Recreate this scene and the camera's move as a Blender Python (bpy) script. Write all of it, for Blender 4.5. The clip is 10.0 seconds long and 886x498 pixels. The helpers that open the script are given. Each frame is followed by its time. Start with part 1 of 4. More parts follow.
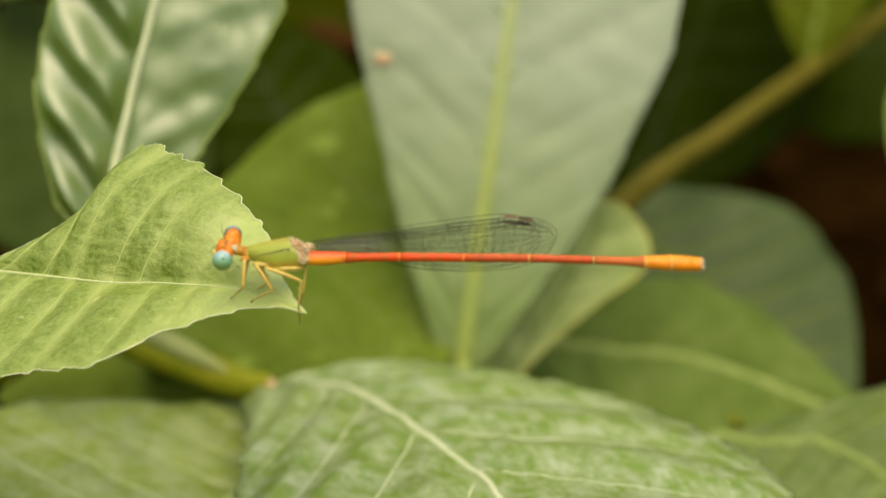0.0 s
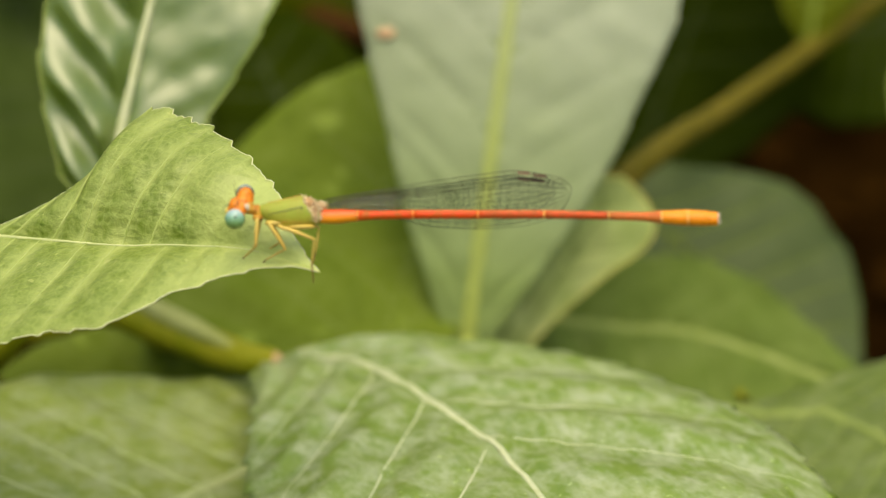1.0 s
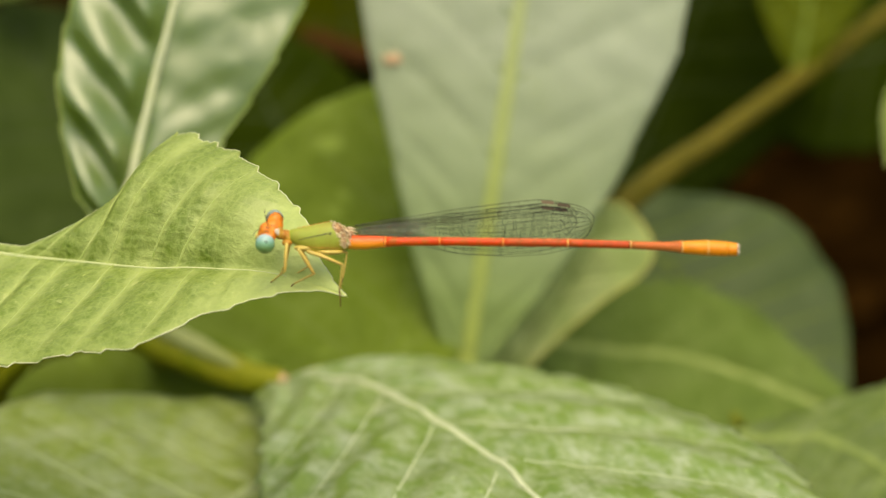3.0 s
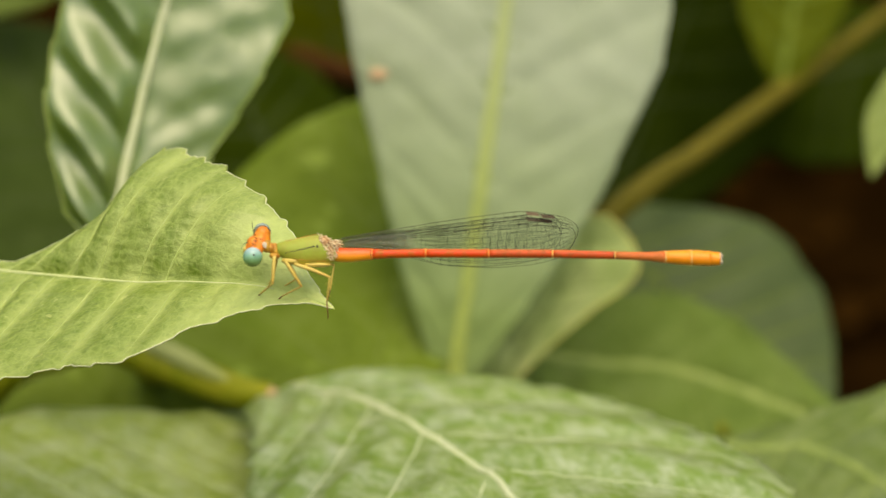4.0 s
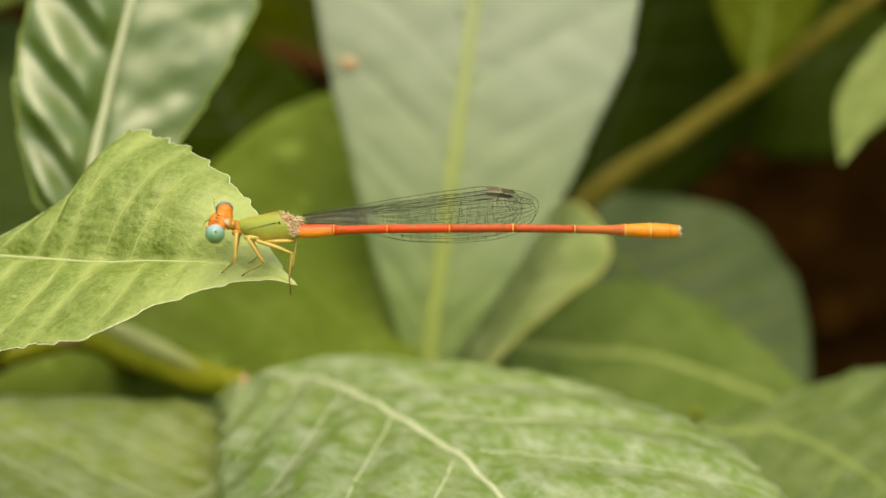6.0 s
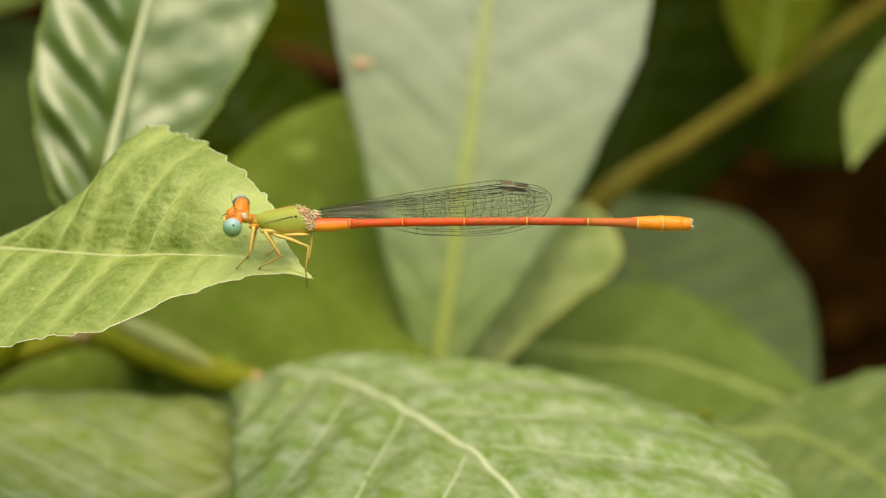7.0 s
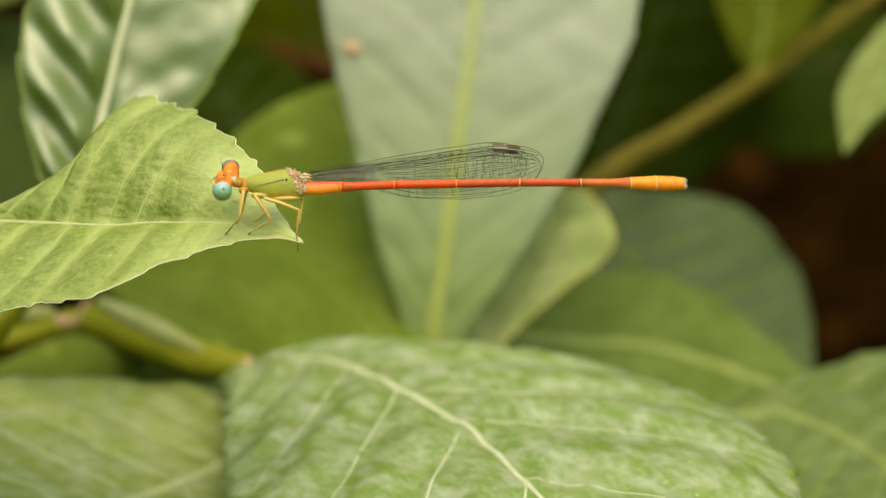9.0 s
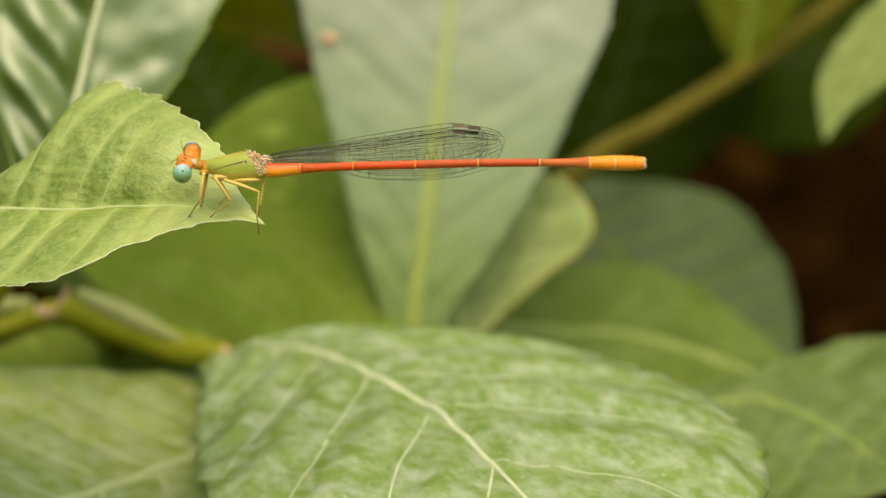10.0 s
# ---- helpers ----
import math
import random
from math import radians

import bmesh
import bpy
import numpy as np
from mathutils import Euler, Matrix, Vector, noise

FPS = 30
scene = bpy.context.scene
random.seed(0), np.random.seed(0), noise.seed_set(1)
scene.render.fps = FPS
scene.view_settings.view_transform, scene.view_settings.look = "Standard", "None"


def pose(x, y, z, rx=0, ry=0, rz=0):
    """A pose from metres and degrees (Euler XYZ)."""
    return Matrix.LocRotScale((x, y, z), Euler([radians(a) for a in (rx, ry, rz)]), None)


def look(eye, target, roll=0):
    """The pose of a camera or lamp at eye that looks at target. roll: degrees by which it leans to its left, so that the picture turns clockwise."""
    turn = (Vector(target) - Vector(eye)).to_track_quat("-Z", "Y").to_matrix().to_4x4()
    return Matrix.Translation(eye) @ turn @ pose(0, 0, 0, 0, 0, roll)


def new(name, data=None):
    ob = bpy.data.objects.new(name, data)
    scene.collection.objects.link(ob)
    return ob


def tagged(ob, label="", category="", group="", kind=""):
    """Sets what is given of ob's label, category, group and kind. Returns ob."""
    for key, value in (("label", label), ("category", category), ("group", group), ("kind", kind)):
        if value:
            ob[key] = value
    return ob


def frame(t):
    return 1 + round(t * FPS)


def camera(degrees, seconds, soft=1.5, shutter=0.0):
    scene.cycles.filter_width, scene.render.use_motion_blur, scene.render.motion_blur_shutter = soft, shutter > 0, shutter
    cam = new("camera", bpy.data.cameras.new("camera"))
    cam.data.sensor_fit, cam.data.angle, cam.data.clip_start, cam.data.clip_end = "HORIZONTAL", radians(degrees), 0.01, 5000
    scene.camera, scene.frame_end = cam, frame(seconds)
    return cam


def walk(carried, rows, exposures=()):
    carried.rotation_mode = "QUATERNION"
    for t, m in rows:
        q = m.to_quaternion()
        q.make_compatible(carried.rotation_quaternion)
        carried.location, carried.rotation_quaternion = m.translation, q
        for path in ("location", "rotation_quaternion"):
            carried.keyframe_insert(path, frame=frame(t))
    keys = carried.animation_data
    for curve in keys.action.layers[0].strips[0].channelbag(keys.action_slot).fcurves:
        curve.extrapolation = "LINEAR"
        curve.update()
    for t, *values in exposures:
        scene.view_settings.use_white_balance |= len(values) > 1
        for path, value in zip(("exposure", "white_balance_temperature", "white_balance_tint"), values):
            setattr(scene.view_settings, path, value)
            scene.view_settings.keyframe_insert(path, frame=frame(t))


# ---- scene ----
# A damselfly perched on the tip of a leaf among broad garden leaves, seen close from a hand-held camera.
cam = camera(26, 10.0, 1.0)
cam.data.dof.use_dof = True
cam.data.dof.focus_distance = 0.1565
cam.data.dof.aperture_fstop = 21
walk(cam, [
    (0.0, pose(0.00395, -0.11547, 0.48657, 53.654, 0.843, 1.853)),
    (0.5, pose(0.00328, -0.11531, 0.48475, 53.752, 0.956, 1.532)),
    (1.0, pose(0.00184, -0.11697, 0.48302, 53.842, 0.927, 1.293)),
    (1.5, pose(0.00216, -0.11836, 0.48340, 54.024, 0.959, 1.305)),
    (2.0, pose(0.00214, -0.12008, 0.48565, 54.102, 0.573, 1.308)),
    (2.5, pose(0.00069, -0.11970, 0.48521, 54.356, 0.234, 1.028)),
    (2.7, pose(-0.00153, -0.11938, 0.48520, 54.359, -0.091, 0.890)),
    (3.8, pose(-0.00410, -0.12019, 0.48737, 54.665, -0.298, 0.299)),
    (4.0, pose(-0.00291, -0.12081, 0.48615, 54.859, -0.161, 0.196)),
    (4.5, pose(-0.00206, -0.12108, 0.48713, 54.962, -0.257, 0.040)),
    (5.0, pose(0.00000, -0.12241, 0.48571, 55.007, -0.003, -0.016)),
    (5.5, pose(0.00017, -0.12243, 0.48517, 55.052, 0.085, -0.129)),
    (6.0, pose(-0.00052, -0.12319, 0.48439, 55.191, 0.092, -0.283)),
    (6.2, pose(-0.00197, -0.12420, 0.48321, 55.349, 0.073, -0.493)),
    (7.3, pose(-0.00094, -0.12527, 0.48465, 55.586, -0.115, 0.214)),
    (7.5, pose(-0.00131, -0.12507, 0.48342, 55.774, -0.120, 0.085)),
    (8.0, pose(-0.00356, -0.12492, 0.48296, 55.626, -0.172, -0.097)),
    (8.5, pose(-0.00283, -0.12416, 0.48319, 55.515, -0.158, -0.026)),
    (9.0, pose(-0.00118, -0.12671, 0.47917, 56.303, 0.170, -0.383)),
    (9.5, pose(-0.00364, -0.12615, 0.48087, 56.224, -0.235, -0.360)),
    (10.0, pose(0.00299, -0.12845, 0.47785, 56.475, 0.748, -0.295)),
], exposures=[(0.0, 0.39, 8000, 4), (0.5, 0.42, 8000, 4), (6.0, 0.43, 8000, 4), (7.5, 0.46, 8000, 4), (9.0, 0.47, 8000, 4), (10.0, 0.43, 8000, 4)])

# ---- sky and sun ----
world = bpy.data.worlds.new("overcast_sky")
scene.world = world
world.use_nodes = True
wn = world.node_tree
sky = wn.nodes.new("ShaderNodeTexSky")
sky.sky_type, sky.sun_disc = "NISHITA", False
sky.sun_elevation, sky.sun_rotation = radians(81), radians(160)
sky.air_density, sky.dust_density, sky.ozone_density = 1.6, 5.0, 0.6
wn.links.new(sky.outputs[0], wn.nodes["Background"].inputs[0])
wn.nodes["Background"].inputs[1].default_value = 0.13
sun = new("sun", bpy.data.lights.new("sun", "SUN"))
sun.data.energy, sun.data.angle, sun.data.color = 1.7, radians(60), (1.0, 0.965, 0.90)
sun.matrix_world = look((0.05, -0.14, 1.38), (0, 0, 0.4))

# ---- frames of reference ----
# The leaves lie about a slope that leans 35 degrees back; places are given on it in millimetres:
# x across, y up the slope, z off it.
SLOPE = pose(0, 0, 0.4, 55, 0, 0)


def P(p):
    return SLOPE @ (Vector(p) * 0.001)


def W(v):
    return (SLOPE.to_3x3() @ Vector(v)).normalized()


# ---- materials ----
def nodes_of(name):
    m = bpy.data.materials.new(name)
    m.use_nodes = True
    return m, m.node_tree, m.node_tree.nodes["Principled BSDF"]


def noise_tex(nt, scale, detail=3.0, rough=0.55, distortion=0.0, stretch=(1, 1, 1)):
    co = nt.nodes.new("ShaderNodeTexCoord")
    mp = nt.nodes.new("ShaderNodeMapping")
    mp.inputs["Scale"].default_value = stretch
    n = nt.nodes.new("ShaderNodeTexNoise")
    n.inputs["Scale"].default_value, n.inputs["Detail"].default_value = scale, detail
    n.inputs["Roughness"].default_value, n.inputs["Distortion"].default_value = rough, distortion
    nt.links.new(co.outputs["Object"], mp.inputs[0])
    nt.links.new(mp.outputs[0], n.inputs["Vector"])
    return n.outputs[0]


def ramp(nt, fac, stops):
    r = nt.nodes.new("ShaderNodeValToRGB")
    while len(r.color_ramp.elements) < len(stops):
        r.color_ramp.elements.new(0.5)
    for e, (p, c) in zip(r.color_ramp.elements, stops):
        e.position, e.color = p, (*c, 1)
    nt.links.new(fac, r.inputs[0])
    return r.outputs[0]


def mixed(nt, fac, a, b, kind="MIX"):
    n = nt.nodes.new("ShaderNodeMix")
    n.data_type, n.blend_type = "RGBA", kind
    for socket, value in ((n.inputs[0], fac), (n.inputs[6], a), (n.inputs[7], b)):
        if isinstance(value, (int, float)):
            socket.default_value = value
        elif isinstance(value, tuple):
            socket.default_value = (*value, 1)
        else:
            nt.links.new(value, socket)
    return n.outputs[2]


def leaf_material(name, dark, mid, pale, rough=0.42, through_light=0.25, gloss=0.5, cells=900, bump=0.35, spots=0.0,
                  coat=0.0, coat_rough=0.3, coat_ior=1.9, streaks=0.0, painted_sheen=0.0, green_base=0.0, net_look=0.28, bands=0.0, fibres=0.0, pale_tip=0.0, crinkle=0.0, blotches=0.0):
    """Blade of a leaf: broad blotches, fine grain, a net of the finest veins, and light that comes through."""
    m, nt, b = nodes_of(name)
    broad = noise_tex(nt, 140, 3, 0.6, 0.4)
    grain = noise_tex(nt, 1600, 4, 0.65)
    col = ramp(nt, broad, [(0.28, dark), (0.52, mid), (0.78, pale)])
    col = mixed(nt, ramp(nt, grain, [(0.3, (0, 0, 0)), (0.75, (0.45, 0.45, 0.45))]), col, pale)
    co = nt.nodes.new("ShaderNodeTexCoord")
    v = nt.nodes.new("ShaderNodeTexVoronoi")
    v.feature = "DISTANCE_TO_EDGE"
    v.inputs["Scale"].default_value = cells
    nt.links.new(co.outputs["Object"], v.inputs["Vector"])
    net = ramp(nt, v.outputs["Distance"], [(0.0, (1, 1, 1)), (0.12, (0, 0, 0))])
    col = mixed(nt, mixed(nt, 1.0, net, (net_look,) * 3, "MULTIPLY"), col, pale)
    if fibres:
        # short pale fibres and dark specks in the skin
        fib = noise_tex(nt, 900, 4, 0.7, 0.6, (1.5, 0.6, 1))
        col = mixed(nt, mixed(nt, 1.0, ramp(nt, fib, [(0.42, (0, 0, 0)), (0.72, (1, 1, 1))]), (fibres,) * 3, "MULTIPLY"), col, pale)
    if bands:
        # paler tissue beside the side veins, broken up
        at = nt.nodes.new("ShaderNodeAttribute")
        at.attribute_name = "beside_vein"
        patchy = ramp(nt, noise_tex(nt, 330, 3, 0.6, 0.5), [(0.3, (0.2 * bands,) * 3), (0.62, (bands,) * 3)])
        col = mixed(nt, mixed(nt, 1.0, at.outputs["Fac"], patchy, "MULTIPLY"), col, pale)
    if spots:
        fleck = noise_tex(nt, 1100, 2, 0.5, 0.1, (1.3, 0.9, 1))
        col = mixed(nt, mixed(nt, 1.0, ramp(nt, fleck, [(0.69, (0, 0, 0)), (0.73, (1, 1, 1))]), (spots,) * 3, "MULTIPLY"),
                    col, tuple(min(0.7, c * 1.6 + 0.05) for c in pale))
    if blotches:
        # a few large faded blotches
        blot = noise_tex(nt, 210, 1, 0.4, 0.2)
        col = mixed(nt, mixed(nt, 1.0, ramp(nt, blot, [(0.66, (0, 0, 0)), (0.73, (1, 1, 1))]), (blotches,) * 3, "MULTIPLY"), col, tuple(c * 1.5 for c in pale))
    if painted_sheen:
        # sky sheen painted as pale smears between the veins
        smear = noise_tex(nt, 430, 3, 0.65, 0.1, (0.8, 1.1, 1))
        col = mixed(nt, mixed(nt, 1.0, ramp(nt, smear, [(0.40, (0, 0, 0)), (0.70, (1, 1, 1))]), (painted_sheen,) * 3, "MULTIPLY"), col, (0.49, 0.53, 0.40))
    if green_base:
        # greener towards the stalk
        sx = nt.nodes.new("ShaderNodeSeparateXYZ")
        nt.links.new(co.outputs["Object"], sx.inputs[0])
        mr = nt.nodes.new("ShaderNodeMapRange")
        mr.inputs[1].default_value, mr.inputs[2].default_value = 0.008, 0.040
        mr.inputs[3].default_value, mr.inputs[4].default_value = green_base, 0.0
        nt.links.new(sx.outputs[0], mr.inputs[0])
        col = mixed(nt, mr.outputs[0], col, (0.20, 0.285, 0.08))
    if pale_tip:
        # the tip is paler, and painted lighter still to offset the damselfly's shadow
        sx = nt.nodes.new("ShaderNodeSeparateXYZ")
        nt.links.new(co.outputs["Object"], sx.inputs[0])
        mr = nt.nodes.new("ShaderNodeMapRange")
        mr.inputs[1].default_value, mr.inputs[2].default_value = 0.046, 0.0575
        mr.inputs[3].default_value, mr.inputs[4].default_value = 0.0, pale_tip
        nt.links.new(sx.outputs[0], mr.inputs[0])
        col = mixed(nt, mr.outputs[0], col, tuple(min(0.7, c * 1.2 + 0.03) for c in pale))
    nt.links.new(col, b.inputs["Base Color"])
    rr = ramp(nt, grain, [(0.2, (rough - 0.08,) * 3), (0.8, (rough + 0.12,) * 3)])
    nt.links.new(rr, b.inputs["Roughness"])
    b.inputs["Specular IOR Level"].default_value = gloss
    b.inputs["Coat Weight"].default_value = coat
    b.inputs["Coat Roughness"].default_value, b.inputs["Coat IOR"].default_value = coat_rough, coat_ior
    bp = nt.nodes.new("ShaderNodeBump")
    bp.inputs["Strength"].default_value, bp.inputs["Distance"].default_value = bump, 0.00012
    nt.links.new(mixed(nt, 0.5, grain, v.outputs["Distance"]), bp.inputs["Height"])
    nt.links.new(bp.outputs[0], b.inputs["Normal"])
    if streaks:
        # a puckered skin: shallow dents between the smaller veins
        bq = nt.nodes.new("ShaderNodeBump")
        bq.inputs["Strength"].default_value, bq.inputs["Distance"].default_value = streaks, 0.0012
        nt.links.new(noise_tex(nt, 260, 2, 0.5, 0.6, (0.55, 1.2, 1)), bq.inputs["Height"])
        nt.links.new(bq.outputs[0], bp.inputs["Normal"])
        nt.links.new(bq.outputs[0], b.inputs["Coat Normal"])
    if crinkle:
        # the blade is finely crinkled between its smallest veins
        bc = nt.nodes.new("ShaderNodeBump")
        bc.inputs["Strength"].default_value, bc.inputs["Distance"].default_value = crinkle, 0.0006
        nt.links.new(noise_tex(nt, 620, 3, 0.5, 0.3, (0.8, 1.1, 1)), bc.inputs["Height"])
        nt.links.new(bp.inputs["Normal"].links[0].from_socket, bc.inputs["Normal"])
        nt.links.new(bc.outputs[0], bp.inputs["Normal"])
    tr = nt.nodes.new("ShaderNodeBsdfTranslucent")
    nt.links.new(mixed(nt, 1.0, col, (1.0, 1.0, 0.55), "MULTIPLY"), tr.inputs[0])
    mx = nt.nodes.new("ShaderNodeMixShader")
    mx.inputs[0].default_value = through_light
    nt.links.new(b.outputs[0], mx.inputs[1])
    nt.links.new(tr.outputs[0], mx.inputs[2])
    nt.links.new(mx.outputs[0], nt.nodes["Material Output"].inputs[0])
    return m


def plain(name, a, b2, scale=600, rough=0.5, gloss=0.5, bump=0.2, stretch=(1, 1, 1), depth=0.00008, sub=0.0):
    m, nt, b = nodes_of(name)
    n = noise_tex(nt, scale, 4, 0.6, 0.2, stretch)
    nt.links.new(ramp(nt, n, [(0.3, a), (0.72, b2)]), b.inputs["Base Color"])
    b.inputs["Roughness"].default_value, b.inputs["Specular IOR Level"].default_value = rough, gloss
    if sub:
        b.inputs["Subsurface Weight"].default_value, b.inputs["Subsurface Scale"].default_value = sub, 0.0006
    bp = nt.nodes.new("ShaderNodeBump")
    bp.inputs["Strength"].default_value, bp.inputs["Distance"].default_value = bump, depth
    nt.links.new(n, bp.inputs["Height"])
    nt.links.new(bp.outputs[0], b.inputs["Normal"])
    return m


def along(name, axis, stops, rough=0.4, gloss=0.5, scale=2500, wear=0.25, unit=1000.0):
    """A colour that changes along one axis of the part (in millimetres), with fine mottling."""
    m, nt, b = nodes_of(name)
    co = nt.nodes.new("ShaderNodeTexCoord")
    sx = nt.nodes.new("ShaderNodeSeparateXYZ")
    nt.links.new(co.outputs["Object"], sx.inputs[0])
    lo, hi = stops[0][0], stops[-1][0]
    mr = nt.nodes.new("ShaderNodeMapRange")
    mr.inputs[1].default_value, mr.inputs[2].default_value = lo / unit, hi / unit
    nt.links.new(sx.outputs["XYZ".index(axis)], mr.inputs[0])
    col = ramp(nt, mr.outputs[0], [((p - lo) / (hi - lo), c) for p, c in stops])
    n = noise_tex(nt, scale, 4, 0.65)
    col = mixed(nt, ramp(nt, n, [(0.42, (0, 0, 0)), (0.68, (wear,) * 3)]), col, tuple(c * 0.5 for c in stops[0][1]))
    nt.links.new(col, b.inputs["Base Color"])
    b.inputs["Roughness"].default_value, b.inputs["Specular IOR Level"].default_value = rough, gloss
    bp = nt.nodes.new("ShaderNodeBump")
    bp.inputs["Strength"].default_value, bp.inputs["Distance"].default_value = 0.6, 0.00009
    nt.links.new(n, bp.inputs["Height"])
    nt.links.new(bp.outputs[0], b.inputs["Normal"])
    return m


LEAF_PERCH = leaf_material("fresh_leaf", (0.098, 0.176, 0.002), (0.122, 0.202, 0.003), (0.43, 0.51, 0.155), 0.5, 0.2, 0.35, cells=1300, bump=1.0, spots=0.25, coat=0.3, coat_rough=0.42, streaks=0.5, net_look=0.2, bands=0.8, fibres=0.36, pale_tip=1.0, crinkle=0.7)
LEAF_PALE = leaf_material("pale_leaf_underside", (0.33, 0.39, 0.26), (0.365, 0.425, 0.30), (0.415, 0.47, 0.35), 0.6, 0.12, 0.35, cells=500, bump=0.2, green_base=0.95)
LEAF_GLOSSY = leaf_material("glossy_leaf", (0.058, 0.125, 0.001), (0.082, 0.155, 0.002), (0.12, 0.18, 0.02), 0.5, 0.1, 0.15, cells=450, bump=0.15, coat=1.0, coat_rough=0.42, coat_ior=2.1, streaks=0.1)
LEAF_BROAD = leaf_material("broad_leaf", (0.115, 0.205, 0.009), (0.15, 0.25, 0.02), (0.24, 0.325, 0.085), 0.45, 0.15, 0.35, cells=420, bump=0.5, spots=0.5, coat=0.45, coat_rough=0.24, streaks=0.4, painted_sheen=0.58)
LEAF_DULL = leaf_material("dull_broad_leaf", (0.125, 0.195, 0.008), (0.17, 0.24, 0.016), (0.27, 0.33, 0.085), 0.5, 0.15, 0.25, cells=420, bump=0.4, spots=0.3, coat=0.22, coat_rough=0.3, streaks=0.3, painted_sheen=0.4)
LEAF_SOFT = leaf_material("soft_green_leaf", (0.065, 0.108, 0.008), (0.09, 0.14, 0.014), (0.14, 0.19, 0.04), 0.5, 0.15, 0.25, cells=420, bump=0.3, spots=0.3, coat=0.15, coat_rough=0.35, streaks=0.3, painted_sheen=0.12)
LEAF_MID = leaf_material("middle_leaf", (0.072, 0.122, 0.014), (0.105, 0.163, 0.026), (0.15, 0.21, 0.055), 0.6, 0.2, 0.1, cells=400, bump=0.2, spots=0.3)
LEAF_SHADED = leaf_material("shaded_leaf", (0.072, 0.116, 0.004), (0.105, 0.158, 0.008), (0.165, 0.225, 0.04), 0.6, 0.2, 0.1, cells=400, bump=0.2, spots=0.4, blotches=0.7)
LEAF_OLIVE = leaf_material("olive_leaf", (0.038, 0.053, 0.001), (0.056, 0.073, 0.002), (0.078, 0.096, 0.004), 0.6, 0.15, 0.05, cells=400, bump=0.2)
LEAF_SMALL = leaf_material("small_leaf", (0.34, 0.46, 0.13), (0.42, 0.53, 0.18), (0.52, 0.60, 0.26), 0.5, 0.3, 0.25, cells=400, bump=0.2, spots=0.3)
# Canopy shade over the far leaves is painted into the next two greens.
LEAF_PAINTED_SHADE = leaf_material("painted_shade_leaf", (0.0085, 0.0155, 0.0008), (0.014, 0.024, 0.0014), (0.025, 0.038, 0.004), 0.8, 0.05, 0.0, cells=350, bump=0.2)
LEAF_PAINTED_SHADE_OLIVE = leaf_material("painted_shade_olive_leaf", (0.026, 0.036, 0.001), (0.042, 0.052, 0.0015), (0.062, 0.074, 0.004), 0.8, 0.05, 0.0, cells=350, bump=0.2)
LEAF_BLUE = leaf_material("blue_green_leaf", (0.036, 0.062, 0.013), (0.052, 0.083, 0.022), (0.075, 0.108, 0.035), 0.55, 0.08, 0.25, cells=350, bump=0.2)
# This far blue-green has the shade among the leaves in its base colour.
LEAF_PAINTED_SHADE_BLUE = leaf_material("painted_shade_blue_leaf", (0.018, 0.033, 0.004), (0.030, 0.050, 0.008), (0.05, 0.075, 0.018), 0.7, 0.06, 0.05, cells=350, bump=0.2)
LEAF_SPRING = leaf_material("young_leaf", (0.11, 0.17, 0.015), (0.145, 0.21, 0.027), (0.20, 0.26, 0.055), 0.5, 0.25, 0.4, cells=500, bump=0.2)
RIB_MID = plain("olive_rib", (0.10, 0.15, 0.012), (0.14, 0.19, 0.025), 900, 0.6, 0.2)
RIB_DEEP = plain("dark_rib", (0.025, 0.04, 0.008), (0.04, 0.06, 0.014), 900, 0.6, 0.2)
RIB_PALE = plain("pale_rib", (0.42, 0.48, 0.20), (0.52, 0.56, 0.30), 900, 0.5, 0.4)
RIB_WHITE = plain("whitish_rib", (0.43, 0.48, 0.27), (0.55, 0.59, 0.40), 900, 0.45, 0.4)
MARGIN = plain("pale_margin", (0.52, 0.56, 0.30), (0.66, 0.68, 0.46), 1500, 0.5, 0.3)
RIB_FAINT = plain("faint_rib", (0.30, 0.40, 0.09), (0.42, 0.49, 0.17), 900, 0.45, 0.4)
RIB_GLOSS = plain("glossy_rib", (0.10, 0.17, 0.03), (0.14, 0.21, 0.05), 900, 0.4, 0.8)
RIB_PALE_VEIN = plain("grey_green_vein", (0.155, 0.21, 0.085), (0.19, 0.245, 0.11), 500, 0.6, 0.2)
RIB_DULL = plain("dull_rib", (0.32, 0.385, 0.17), (0.39, 0.45, 0.22), 500, 0.5, 0.4)
RIB_LONG = along("rib_greener_at_the_stalk", "X", [(0, (0.28, 0.345, 0.07)), (20, (0.32, 0.385, 0.11)), (45, (0.38, 0.44, 0.21)), (75, (0.42, 0.48, 0.27))], 0.5, 0.4, 500, 0.1)
YELLOW_EDGE = plain("yellow_margin", (0.55, 0.52, 0.12), (0.62, 0.58, 0.19), 500, 0.5, 0.3)
RIB_GREEN = plain("green_rib", (0.17, 0.24, 0.045), (0.26, 0.32, 0.09), 900, 0.5, 0.4)
STEM = plain("green_stem", (0.14, 0.17, 0.005), (0.24, 0.235, 0.016), 260, 0.55, 0.15, 0.3, (1, 1, 0.3))
TWIG = plain("olive_twig", (0.083, 0.074, 0.005), (0.135, 0.111, 0.014), 200, 0.7, 0.12, 0.4, (1, 1, 0.25), 0.0003)
BROWN = plain("brown_twig", (0.035, 0.015, 0.005), (0.075, 0.034, 0.012), 150, 0.8, 0.0, 0.4)
CHANNEL = plain("pale_petiole_edge", (0.25, 0.28, 0.09), (0.33, 0.36, 0.15), 300, 0.6, 0.1)
